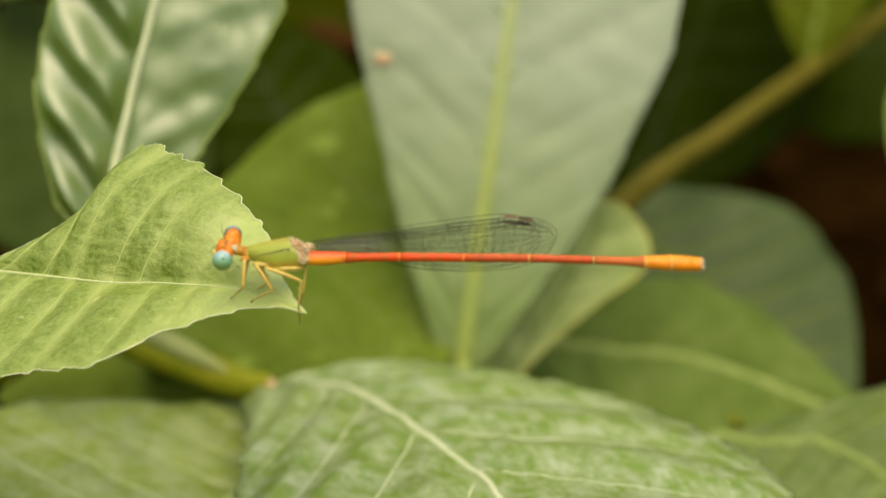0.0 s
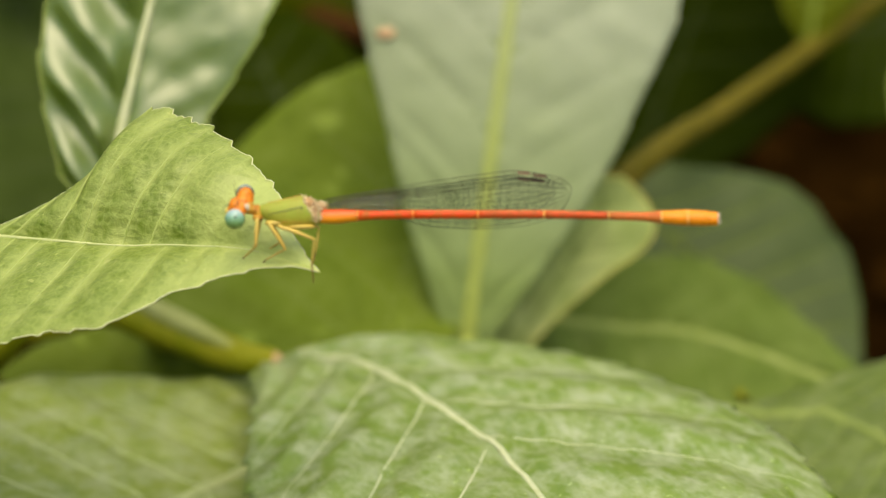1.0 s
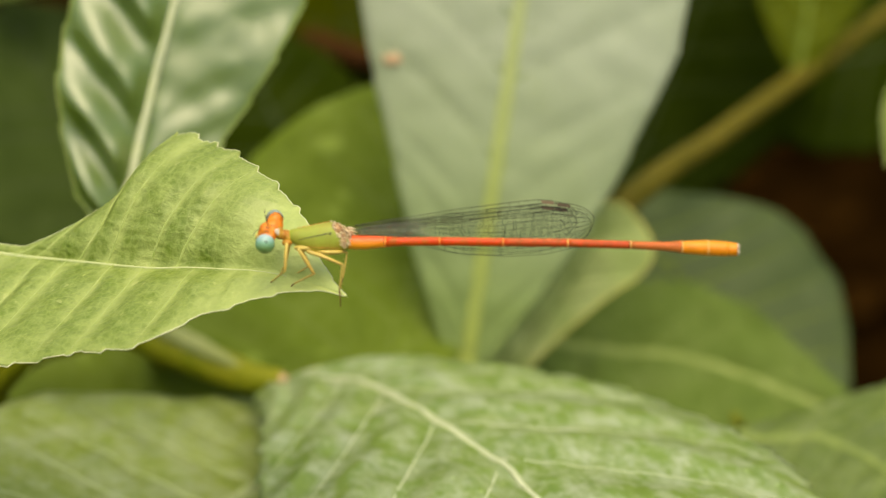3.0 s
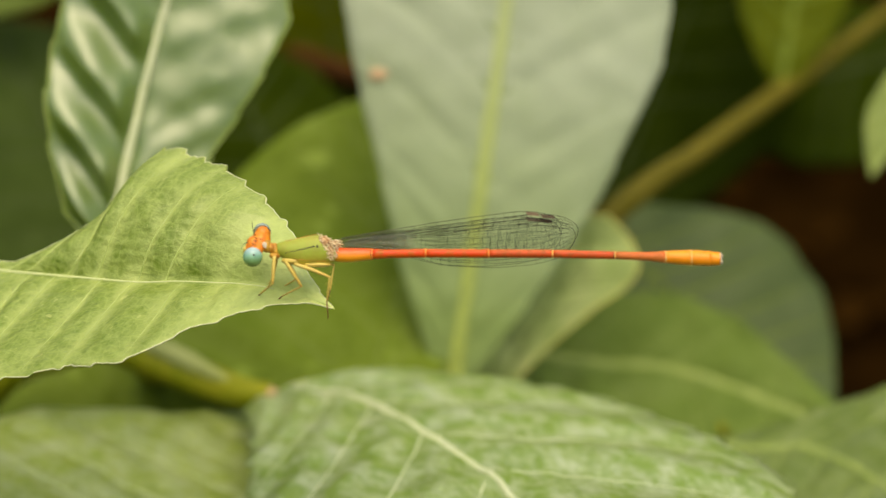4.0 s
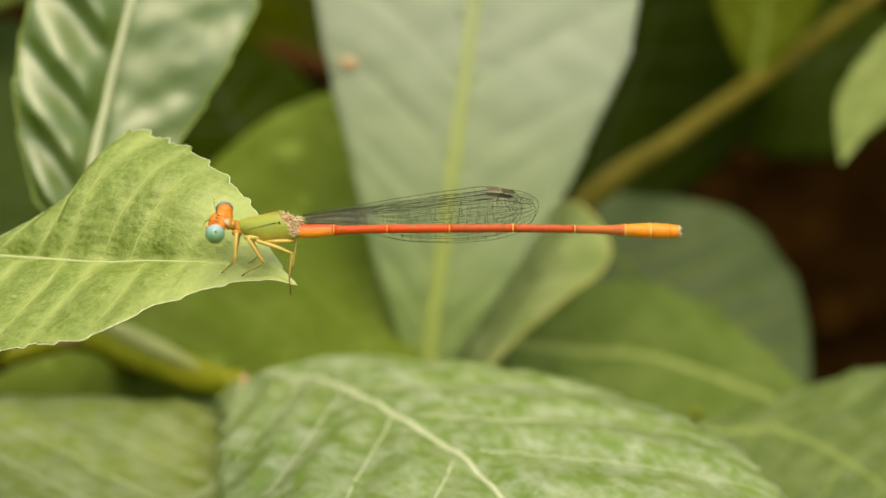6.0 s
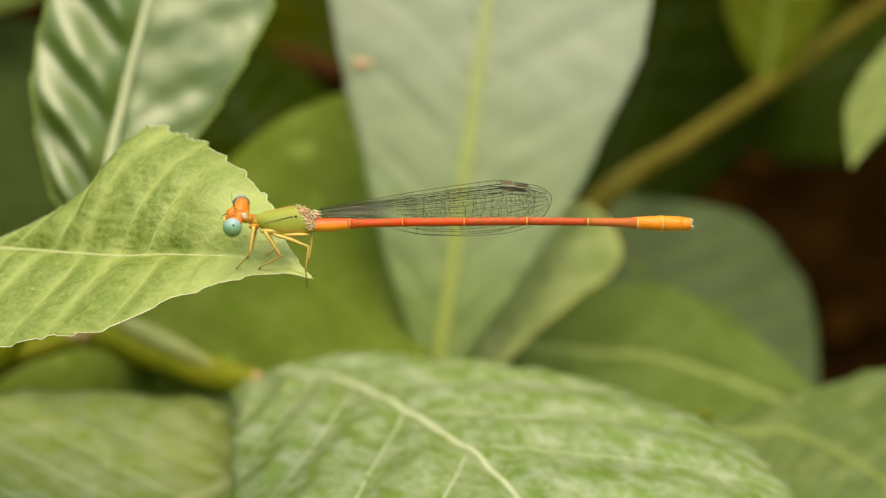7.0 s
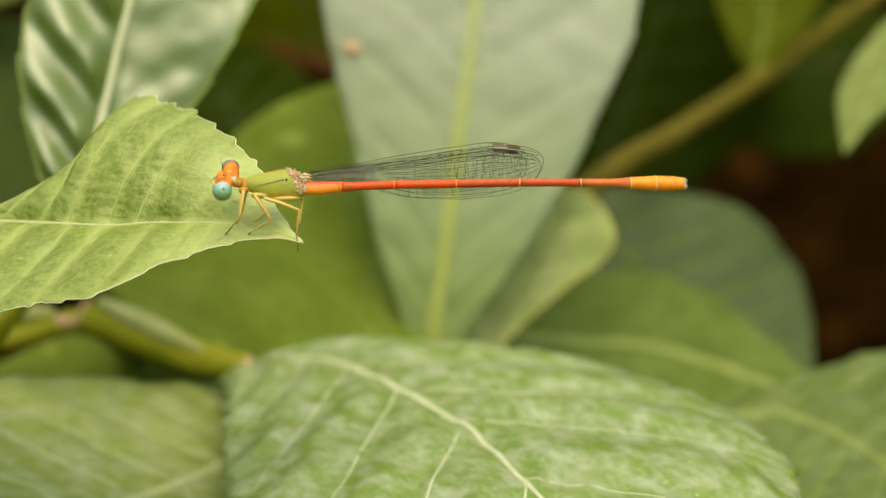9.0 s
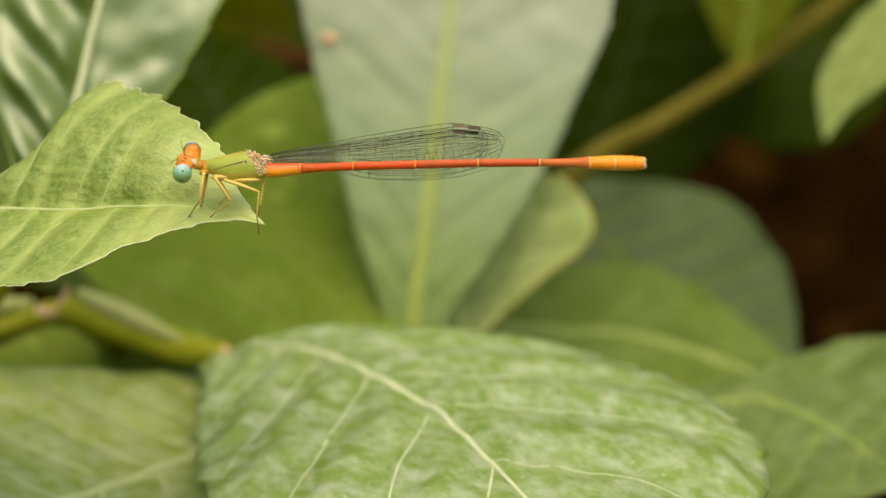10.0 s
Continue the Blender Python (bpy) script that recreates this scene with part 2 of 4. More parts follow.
SCAR = plain("leaf_scar", (0.42, 0.27, 0.16), (0.52, 0.36, 0.22), 900, 0.7, 0.2)
# Shade under the shrubs is painted into the brown of soil and litter.
SOIL = plain("shade_darkened_soil", (0.0022, 0.001, 0.0002), (0.014, 0.0062, 0.0012), 22, 1.0, 0.0, 0.6, (1, 1, 1), 0.01)
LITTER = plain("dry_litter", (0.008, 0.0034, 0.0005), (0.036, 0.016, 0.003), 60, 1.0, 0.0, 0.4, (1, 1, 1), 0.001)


# ---- mesh helpers ----
def part(name, data, material, parent=None, label="", m=None, smooth=True):
    """Links vertices and faces, given in millimetres, as one mesh object."""
    verts, faces = data
    me = bpy.data.meshes.new(name)
    me.from_pydata([(x * 0.001, y * 0.001, z * 0.001) for x, y, z in verts], [], faces)
    me.polygons.foreach_set("use_smooth", [smooth] * len(me.polygons))
    me.materials.append(material)
    me.update()
    ob = new(name, me)
    if parent:
        ob.parent = parent
    if m:
        ob.matrix_basis = m
    return tagged(ob, label)


def joined(*many):
    verts, faces = [], []
    for v, f in many:
        k = len(verts)
        verts += [tuple(p) for p in v]
        faces += [tuple(i + k for i in q) for q in f]
    return verts, faces


def tube(points, radii, sides=6):
    """A closed tube along points, with a radius at each, or one for all."""
    pts = [Vector(p) for p in points]
    if not hasattr(radii, "__len__"):
        radii = [radii] * len(pts)
    verts, faces, ref = [], [], None
    for i, p in enumerate(pts):
        d = (pts[min(i + 1, len(pts) - 1)] - pts[max(i - 1, 0)]).normalized()
        if ref is None:
            ref = d.orthogonal().normalized()
        ref = (ref - d * ref.dot(d)).normalized()
        other = d.cross(ref)
        for k in range(sides):
            a = 2 * math.pi * k / sides
            verts.append(p + (ref * math.cos(a) + other * math.sin(a)) * radii[i])
    for i in range(len(pts) - 1):
        for k in range(sides):
            l = (k + 1) % sides
            faces.append((i * sides + k, i * sides + l, (i + 1) * sides + l, (i + 1) * sides + k))
    faces.append(tuple(reversed(range(sides))))
    faces.append(tuple(range((len(pts) - 1) * sides, len(pts) * sides)))
    return verts, faces


def ridge(points, halves, high=0.35):
    """A low rounded ridge along points on a surface that faces z: a vein that stands a little proud of a leaf."""
    pts = [Vector(p) for p in points]
    shape = [(-1.0, -0.25), (-0.72, 0.45), (-0.3, 0.92), (0.3, 0.92), (0.72, 0.45), (1.0, -0.25)]
    verts, faces = [], []
    for i, p in enumerate(pts):
        d = pts[min(i + 1, len(pts) - 1)] - pts[max(i - 1, 0)]
        side = Vector((-d.y, d.x, 0)).normalized()
        for u, h in shape:
            verts.append(p + side * u * halves[i] + Vector((0, 0, h * high * halves[i])))
    k = len(shape)
    for i in range(len(pts) - 1):
        for j in range(k):
            l = (j + 1) % k
            faces.append((i * k + j, (i + 1) * k + j, (i + 1) * k + l, i * k + l))
    faces.append(tuple(reversed(range(k))))
    faces.append(tuple(range((len(pts) - 1) * k, len(pts) * k)))
    return verts, [tuple(reversed(f)) for f in faces]


def curve(points, steps=8):
    """A smooth line through the points."""
    p = [Vector(q) for q in points]
    p = [p[0] * 2 - p[1], *p, p[-1] * 2 - p[-2]]
    out = []
    for i in range(1, len(p) - 2):
        for k in range(steps):
            t = k / steps
            a, b, c, d = p[i - 1:i + 3]
            out.append(0.5 * (2 * b + (c - a) * t + (2 * a - 5 * b + 4 * c - d) * t * t + (3 * b - a - 3 * c + d) * t ** 3))
    return out + [p[-2]]


def taper(radii, count):
    return list(np.interp(np.linspace(0, 1, count), np.linspace(0, 1, len(radii)), radii))


def ellipsoid(c, r, turn=None, nu=20, nv=12, warp=None):
    verts, faces = [], []
    for j in range(nv + 1):
        th = math.pi * j / nv
        for i in range(nu):
            ph = 2 * math.pi * i / nu
            q = Vector((r[0] * math.sin(th) * math.cos(ph), r[1] * math.sin(th) * math.sin(ph), r[2] * math.cos(th)))
            if warp:
                q = Vector(warp(q))
            if turn:
                q = turn @ q
            verts.append(Vector(c) + q)
    for j in range(nv):
        for i in range(nu):
            k = (i + 1) % nu
            faces.append((j * nu + i, (j + 1) * nu + i, (j + 1) * nu + k, j * nu + k))
    return verts, faces


def lathe(sections, sides=18):
    """Rings across x: (x, centre y, centre z, half height, half depth)."""
    verts, faces = [], []
    for x, y, z, h, d in sections:
        for k in range(sides):
            a = 2 * math.pi * k / sides
            verts.append((x, y + h * math.cos(a), z + d * math.sin(a)))
    for i in range(len(sections) - 1):
        for k in range(sides):
            l = (k + 1) % sides
            faces.append((i * sides + k, i * sides + l, (i + 1) * sides + l, (i + 1) * sides + k))
    faces.append(tuple(reversed(range(sides))))
    faces.append(tuple(range((len(sections) - 1) * sides, len(sections) * sides)))
    return verts, faces


# ---- leaves ----
def smooth_widths(stops, passes=3):
    xs, ys = [s for s, w in stops], [w for s, w in stops]
    fine = np.linspace(0, 1, 401)
    w = np.interp(fine, xs, ys)
    for _ in range(passes):
        w[1:-1] = (w[:-2] + 2 * w[1:-1] + w[2:]) / 4
    return lambda s: max(0.03, float(np.interp(s, fine, w)))


def smooth_line(stops):
    xs, ys = [s for s, w in stops], [w for s, w in stops]
    fine = np.linspace(0, 1, 401)
    w = np.interp(fine, xs, ys)
    for _ in range(60):
        w[1:-1] = (w[:-2] + 2 * w[1:-1] + w[2:]) / 4
    return lambda s: float(np.interp(s, fine, w))


def leaf(parent, base, tip, normal, left, right, blade, rib, label, vein_look=None, arch=0.0, folds=(0.0, 0.0), curl=0.0,
         veins=8, slant=0.16, relief=0.25, teeth=0.0, tooth_mm=4.0, thick=0.28, rib_r=0.5, vein_r=0.14, nu=110, nv=12,
         rib_rise=0.1, rib_end=0.15, rib_high=0.5, vein_high=0.3, rim_look=None, rim=0.0, jitter=0.28, shift=0.0, wave=0.0, ripple=0.0, crease=0.0, seed=1, shown=(0.03, 0.97), sway=None, skew=0.0, tooth_from=(0.0, 0.0)):
    """A leaf with its base and tip at places on the slope, in mm. left and right: half widths (share of the length, mm) on
    the two sides of the midrib. folds: degrees by which the sides rise towards the normal; curl: how far the margins sink.
    sway: how far the midrib strays sideways (share of the length, mm). skew: the share of a swelling between two veins that rises.
    tooth_from: the share of the length from which the two margins are toothed."""
    rnd = random.Random(seed)
    base, tip = Vector(base), Vector(tip)
    length = (tip - base).length
    a = (tip - base).normalized()
    n = Vector(normal)
    n = (n - a * n.dot(a)).normalized()
    b = n.cross(a)
    relief, relief2 = relief if isinstance(relief, tuple) else (relief, relief)
    curls = curl if isinstance(curl, tuple) else (curl, curl)
    slants = slant if isinstance(slant, tuple) else (slant, slant)
    off = smooth_line(sway) if sway else lambda s: 0.0
    lw, rw = smooth_widths(left, 14), smooth_widths(right, 14)
    ph1, ph2 = rnd.uniform(0, 6), rnd.uniform(0, 6)
    starts = [[(k + rnd.uniform(-jitter, jitter)) / veins + shift for k in range(-2, veins + 3)] for _ in range(2)]
    counts = list(range(-2, veins + 3))

    def surface(s, v, lift=0.0):
        side, t = (0, v) if v >= 0 else (1, -v)
        w = (lw if v >= 0 else rw)(s)
        if teeth:
            q = s * length / tooth_mm + 0.37 * side + 0.23 * math.sin(s * 9 + ph1)
            w += 0.3 * teeth * noise.noise(Vector((s * length * 2.2, 3.0 + side, seed))) * t ** 6 * min(1, w / 3)
            w += teeth * ((q % 1.0) ** 1.6 - 0.45) * t ** 10 * min(1, w / 3) * (1.0 if s > tooth_from[side] else 0.15)
        f = radians(folds[side])
        y = w * t * math.cos(f)
        z = w * t * math.sin(f) - curls[side] * w * t ** 2.5
        ph = float(np.interp(s - slants[side] * t ** 0.85, starts[side], counts))
        d = ph - math.floor(ph + 0.5)
        if skew:
            e = ph - math.floor(ph)
            bulge = 0.5 - 0.5 * math.cos(math.pi * (e / skew if e < skew else (1 - e) / (1 - skew)))
        else:
            bulge = 1 - math.exp(-(d / crease) ** 2) if crease else math.sin(math.pi * d) ** 2
        z += (relief if side == 0 else relief2) * bulge * min(1, t * 5) * (1 - t ** 5) * min(1, w / 6)
        z -= min(0.5, 0.5 * relief) * math.exp(-(t * w / 0.9) ** 2)
        z += wave * t * t * math.sin(s * 17 + ph1 + side * 2.1) + 0.4 * wave * t * math.sin(s * 31 + ph2)
        z += ripple * noise.noise(Vector((s * length * 0.28, y * 0.28 + 7 * side, seed))) * min(1, w / 6)
        bow = 4 * s * (1 - s)
        return Vector((s * length, off(s) + (y if side == 0 else -y), arch * bow + z + lift))

    verts, faces = [], []
    m = 2 * nv + 1
    vs = [math.copysign(abs(k / nv) ** 0.9, k) for k in range(-nv, nv + 1)]
    for lift in (0.0, -thick):
        for i in range(nu + 1):
            for v in vs:
                verts.append(surface(i / nu, v, lift if abs(v) < 0.999 else lift * 0.75))
    under = (nu + 1) * m
    for i in range(nu):
        for j in range(m - 1):
            q = (i * m + j, (i + 1) * m + j, (i + 1) * m + j + 1, i * m + j + 1)
            faces.append(q)
            faces.append(tuple(under + k for k in reversed(q)))
        for j in (0, m - 1):
            q = (i * m + j, under + i * m + j, under + (i + 1) * m + j, (i + 1) * m + j)
            faces.append(q if j == 0 else tuple(reversed(q)))
    rot = Matrix((a, b, n)).transposed()
    place = SLOPE @ Matrix.Translation(base * 0.001) @ rot.to_4x4()
    ob = part("leaf", (verts, faces), blade, parent, label, place)
    beside = []
    for i in range(nu + 1):
        for v in vs:
            ph = float(np.interp(i / nu - slants[0 if v >= 0 else 1] * abs(v) ** 0.85, starts[0 if v >= 0 else 1], counts))
            beside.append(math.exp(-((ph - math.floor(ph + 0.5)) / 0.17) ** 2) * (1 - 0.5 * abs(v) ** 3))
    ob.data.attributes.new("beside_vein", "FLOAT", "POINT").data.foreach_set("value", beside * 2)
    s0, s1 = shown
    ss = np.linspace(0.0, min(0.99, s1 + 0.10), 40)
    part("midrib", ridge([surface(s, 0, rib_rise) for s in ss], [rib_r * (1 - (1 - rib_end) * s / ss[-1]) + 0.03 for s in ss], rib_high), rib, ob)
    for i in range(0, veins):
        for sign in (1, -1):
            s = starts[0 if sign > 0 else 1][i + 2]
            if s < s0 or s > s1:
                continue
            line = []
            for t in np.linspace(0.0, 0.93, 26):
                u = s + slants[0 if sign > 0 else 1] * t ** 0.85
                if u < 1:
                    line.append(surface(u, sign * max(t, 0.001), 0.02))
            if len(line) > 4:
                part("side_vein", ridge(line, taper([vein_r * 1.6, vein_r * 1.2, vein_r * 0.4], len(line)), vein_high), vein_look or rib, ob)
    if rim:
        for sign in (1, -1):
            edge = [surface(s, sign, -thick * 0.15) for s in np.linspace(0.02, 0.998, nu)]
            part("margin", tube(edge, rim, 5), rim_look or rib, ob, "pale thickened margin")
    return ob


def shrub(label):
    ob = new("shrub")
    ob.empty_display_size = 0.02
    return tagged(ob, label, "shrub")


def stem(parent, points, radii, material, name="stem", label="", steps=8, sides=10):
    line = curve(points, steps)
    return part(name, tube([P(p) * 1000 for p in line], taper(radii, len(line)), sides), material, parent, label)


def down_to_ground(p):
    """The place on the slope's scale below p where the ground is met."""
    w = P(p)
    q = SLOPE.inverted() @ Vector((w.x * 1.15, w.y + 0.01, -0.004))
    return tuple(q * 1000)


OVAL = [(0, 0.03), (0.1, 0.38), (0.25, 0.74), (0.42, 0.97), (0.52, 1.0), (0.68, 0.9), (0.82, 0.62), (0.93, 0.3), (1, 0.0)]


def scaled(shape, w):
    return [(s, k * w) for s, k in shape]


def near_shrub():
    """The shoot whose leaf carries the damselfly."""
    sh = shrub("leafy shoot with one bright green toothed leaf reaching out")
    base = (-63.7, 1.2, -31.0)
    up = [(0, 0.31), (0.15, 1.67), (0.3, 1.57), (0.40, 0.89), (0.444, 0.94), (0.493, 2.78), (0.546, 5.41), (0.578, 7.57), (0.591, 9.65), (0.607, 13.17), (0.622, 14.06), (0.647, 14.02),
          (0.683, 12.98), (0.739, 11.82), (0.798, 9.58), (0.845, 7.81), (0.86, 6.79), (0.893, 5.75), (0.925, 3.45), (0.95, 1.85), (0.976, 0.75), (1, 0.03)]
    low = [(0, 0.3), (0.2, 9), (0.4, 15), (0.55, 14.9), (0.634, 13.2), (0.674, 11.9), (0.729, 11.26), (0.761, 11.0), (0.782, 10.1), (0.804, 8.18), (0.826, 6.14), (0.859, 5.0),
           (0.886, 3.32), (0.923, 1.6), (0.966, 0.32), (1, 0.03)]
    leaf(sh, base, (-11.7, -3.75, -2.1), (-0.43, 0.36, 0.83), up, low, LEAF_PERCH, RIB_PALE,
         "bright yellow-green toothed leaf, folded along its midrib", vein_look=RIB_FAINT, vein_high=0.12, shown=(0.03, 0.80),
         sway=[(0, 0), (0.3, -0.2), (0.452, -0.22), (0.558, -0.03), (0.66, 0.15), (0.755, 0.75), (0.839, 1.13), (0.886, 1.12), (0.96, 0.5), (1, 0)],
         folds=(21, 34), curl=(0.50, 0.0), veins=15, slant=(0.07, 0.015), relief=(0.28, 0.36), jitter=0.3,
         teeth=0.5, tooth_mm=2.5, tooth_from=(0.62, 0.0), thick=0.22, rib_r=0.25, rib_end=0.05, vein_r=0.065, rim=0.05, rim_look=MARGIN, nu=480, nv=26, wave=0.06, ripple=0.25, rib_rise=0.03, seed=3)
    stem(sh, [base, (-70, 0, -38), (-76, -8, -46)], [0.8, 1.0, 1.2], STEM, "petiole")
    stem(sh, [(-74, 12, -30), (-76, -8, -46), (-79, -60, -80), down_to_ground((-84, -60, -80))], [1.4, 2.2, 3.0, 4.5], STEM)
    return sh


def whorl_shrub():
    """The shoot with the pale leaf and the broad leaf below it."""
    sh = shrub("leafy shoot with a whorl of broad toothed leaves")
    apex = (-0.3, -18.6, -92.0)
    leaf(sh, (-1.8, -15.5, -86.0), (7.8, 56.8, -76.0), (0, 0.05, 1),
         [(0, 1.5), (0.03, 3.4), (0.2, 9.0), (0.33, 12.4), (0.5, 17.2), (0.6, 19.3), (0.68, 20.0), (0.8, 17), (0.92, 9), (1, 0)],
         [(0, 1.5), (0.03, 3.4), (0.2, 10.0), (0.33, 14.2), (0.5, 18.0), (0.57, 19.4), (0.66, 19.6), (0.8, 16), (0.92, 9), (1, 0)], LEAF_PALE, RIB_LONG,
         "pale grey-green leaf with a straight light midrib", folds=(7, 7), veins=9, slant=0.2, relief=0.35, crease=0.10, teeth=0.25, vein_look=RIB_PALE_VEIN, vein_high=0.1,
         tooth_mm=12, rib_r=1.25, rib_end=0.7, vein_r=0.13, wave=0.12, ripple=0.25, seed=5, nu=160)
    leaf(sh, (0.5, -22.2, -93.2), (17.0, 4.9, -87.0), (0.1, 0.1, 1), [(0, 1), (0.1, 4), (0.3, 7), (0.6, 8), (0.9, 5), (1, 0)], [(0, 0.2), (0.19, 0.8), (0.43, 2.4), (0.675, 4.9), (0.773, 6.4), (0.838, 6.9), (0.895, 6.6), (0.943, 5.2), (0.976, 3.3), (1, 0)], LEAF_SMALL, RIB_GREEN,
         "small light green leaf with a yellow margin", veins=6, relief=0.2, rib_r=0.25, vein_r=0.08, seed=6, ripple=0.3, rim=0.16, rim_look=YELLOW_EDGE)
    leaf(sh, (-14.5, -24.0, -76.0), (-0.6, 22.9, -112.0), (0.1, 0.35, 0.95),
         [(0, 0.5), (0.08, 22), (0.2, 32), (0.4, 28.5), (0.6, 23.5), (0.75, 19), (0.85, 14), (0.93, 8), (1, 0)],
         scaled(OVAL, 11), LEAF_SHADED, RIB_MID, "shaded olive green leaf", folds=(2, 2), veins=6, slant=0.2, relief=0.45, rib_r=0.3,
         vein_r=0.25, wave=0.5, ripple=0.5, seed=7)
    broad_base = (-22.6, -15.7, -68.0)
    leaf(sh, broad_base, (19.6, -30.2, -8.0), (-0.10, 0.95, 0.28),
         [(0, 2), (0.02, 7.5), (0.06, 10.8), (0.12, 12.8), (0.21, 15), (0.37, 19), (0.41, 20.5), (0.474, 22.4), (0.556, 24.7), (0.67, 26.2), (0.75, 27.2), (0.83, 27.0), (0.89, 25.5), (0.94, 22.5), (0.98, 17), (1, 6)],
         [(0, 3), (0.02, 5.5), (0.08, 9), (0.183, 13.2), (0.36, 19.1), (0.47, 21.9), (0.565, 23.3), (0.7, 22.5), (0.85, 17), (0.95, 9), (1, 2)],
         LEAF_BROAD, RIB_WHITE, "broad green leaf with pale veins and a painted white sheen", vein_look=RIB_WHITE, vein_high=0.12, arch=4.6,
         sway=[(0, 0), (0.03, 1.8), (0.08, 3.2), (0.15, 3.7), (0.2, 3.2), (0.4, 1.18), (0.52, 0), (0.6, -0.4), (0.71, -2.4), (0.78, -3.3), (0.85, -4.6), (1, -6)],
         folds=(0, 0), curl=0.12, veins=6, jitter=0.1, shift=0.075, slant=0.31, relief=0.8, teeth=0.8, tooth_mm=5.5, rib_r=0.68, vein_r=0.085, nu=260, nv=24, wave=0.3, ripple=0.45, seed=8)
    leaf(sh, (4.7, -12.5, -112.0), (51.3, -20.1, -96.0), (0.0, 0.55, 0.8), [(0, 0.5), (0.1, 7), (0.2, 10.5), (0.33, 11.2), (0.45, 11.4), (0.53, 10.8), (0.65, 8.8), (0.77, 6.4), (0.9, 3.4), (1, 0)], scaled(OVAL, 17), LEAF_MID, RIB_GREEN,
         "green leaf with a light midrib, in soft shade", folds=(4, 4), veins=6, relief=0.6, ripple=0.5, vein_r=0.05, rib_end=0.7, rib_r=0.8, wave=0.4, seed=9, sway=[(0, -0.5), (0.29, 0.32), (0.44, 1.6), (0.6, 0.8), (0.82, -1.6), (1, -3)])
    leaf(sh, (30.6, -20.7, -84.0), (55.7, -27.2, -56.0), (0.0, 0.75, 0.65), [(0, 0.5), (0.12, 4), (0.245, 6.8), (0.313, 10.6), (0.42, 15.8), (0.55, 18), (0.7, 17.5), (0.85, 13), (1, 0)], scaled(OVAL, 21), LEAF_SOFT, RIB_GREEN,
         "green leaf with lighter side veins", folds=(5, 5), veins=8, ripple=0.5, vein_r=0.08, relief=0.25, teeth=0.4, tooth_mm=5, rib_r=0.8, wave=0.3, seed=10, sway=[(0, -3.5), (0.19, -1.5), (0.294, 1.3), (0.46, 0.8), (0.64, -0.8), (0.8, -3), (1, -6)])
    leaf(sh, (-14.3, -23.6, -72.0), (-54.2, -25.7, -28.0), (0.0, 0.82, 0.57), scaled(OVAL, 22), [(0, 1), (0.05, 9), (0.14, 13.6), (0.2, 15.4), (0.28, 17.6), (0.38, 20.8), (0.55, 24.6), (0.7, 24.5), (0.85, 16), (1, 0)], LEAF_DULL, RIB_DULL,
         "broad green leaf with soft pale veins, in half shade", folds=(5, 5), curl=(0.0, 0.03), veins=7, slant=0.2, relief=0.35, ripple=0.5, rib_r=0.8, rib_end=0.5, vein_r=0.16, wave=0.2, seed=11,
         sway=[(0, 0), (0.1, 1.2), (0.32, 4.4), (0.4, 5.6), (0.48, 6.9), (0.55, 8), (0.63, 9.1), (0.8, 9.5), (1, 9)])
    # Added filler leaf: stands in for the dull leaf's shaded, down-curved edge.
    leaf(sh, (-8.5, -25.0, -93.0), (-58.0, -18.5, -84.0), (0.0, 0.6, 0.8), scaled(OVAL, 12), scaled(OVAL, 12), LEAF_SHADED, RIB_MID,
         "olive green filler leaf behind the petiole", folds=(4, 4), veins=6, relief=0.3, ripple=0.4, rib_r=0.4, vein_r=0.1, seed=14, nu=70, nv=8)
    node = (-42.3, -11.0, -76.0)
    stem(sh, [broad_base, (-25.6, -15.6, -69.0), (-29.3, -14.7, -71.0), (-35.7, -12.3, -71.5), (-40.3, -10.8, -73.5), node], [1.25, 1.7, 2.05, 2.25, 2.1, 1.8], STEM, "petiole", "thick yellow-green petiole")
    stem(sh, [(-58.5, -14.0, -72.0), (-49.5, -12.7, -74.5), node, (-39.3, -15.3, -92.0), (-39.1, -24.6, -112.0), down_to_ground((-30, -30, -110))], [1.1, 1.35, 1.6, 1.7, 1.9, 4.5], STEM)
    stem(sh, [(-39.8, -8.7, -72.0), (-35.6, -10.5, -70.0), (-31.5, -12.4, -69.6), (-27.0, -14.6, -69.0)], [0.7, 1.2, 1.1, 0.4], CHANNEL, "petiole_edge", "pale grey-green edge of the petiole")
    stem(sh, [(-58.0, -11.4, -74.0), (-52.0, -10.3, -75.5), (-46.0, -9.8, -76.0)], [1.3, 1.4, 0.7], CHANNEL, "petiole_edge", "pale grey-green edge of the petiole")
    stem(sh, [(-42.9, -11.4, -73.8), (-42.0, -9.8, -73.0), (-41.2, -8.0, -72.6)], [0.5, 0.45, 0.15], SCAR, "stipule", "withered orange-brown stipule")
    part("blemish", ellipsoid(P((-11.0, 21.4, -79.35)) * 1000, (1.2, 0.75, 0.4), SLOPE.to_3x3(), 12, 8), SCAR, sh, "small orange-brown spot")
    part("leaf_scar", ellipsoid(P(broad_base) * 1000, (0.9, 0.9, 0.8), None, 12, 8), SCAR, sh)
    part("bract", ellipsoid(P((-44.2, -10.9, -73.4)) * 1000, (1.3, 0.6, 0.7), Matrix.Rotation(0.4, 3, "Y"), 12, 8), SCAR, sh)
    for end in ((-1.8, -15.5, -86.0), (0.5, -22.2, -93.2), (-14.5, -24.0, -76.0)):
        stem(sh, [end, tuple((Vector(end) + Vector(apex)) / 2 + Vector((0, 0, -1))), apex], [1.0, 1.1, 1.3], STEM, "petiole", steps=5)
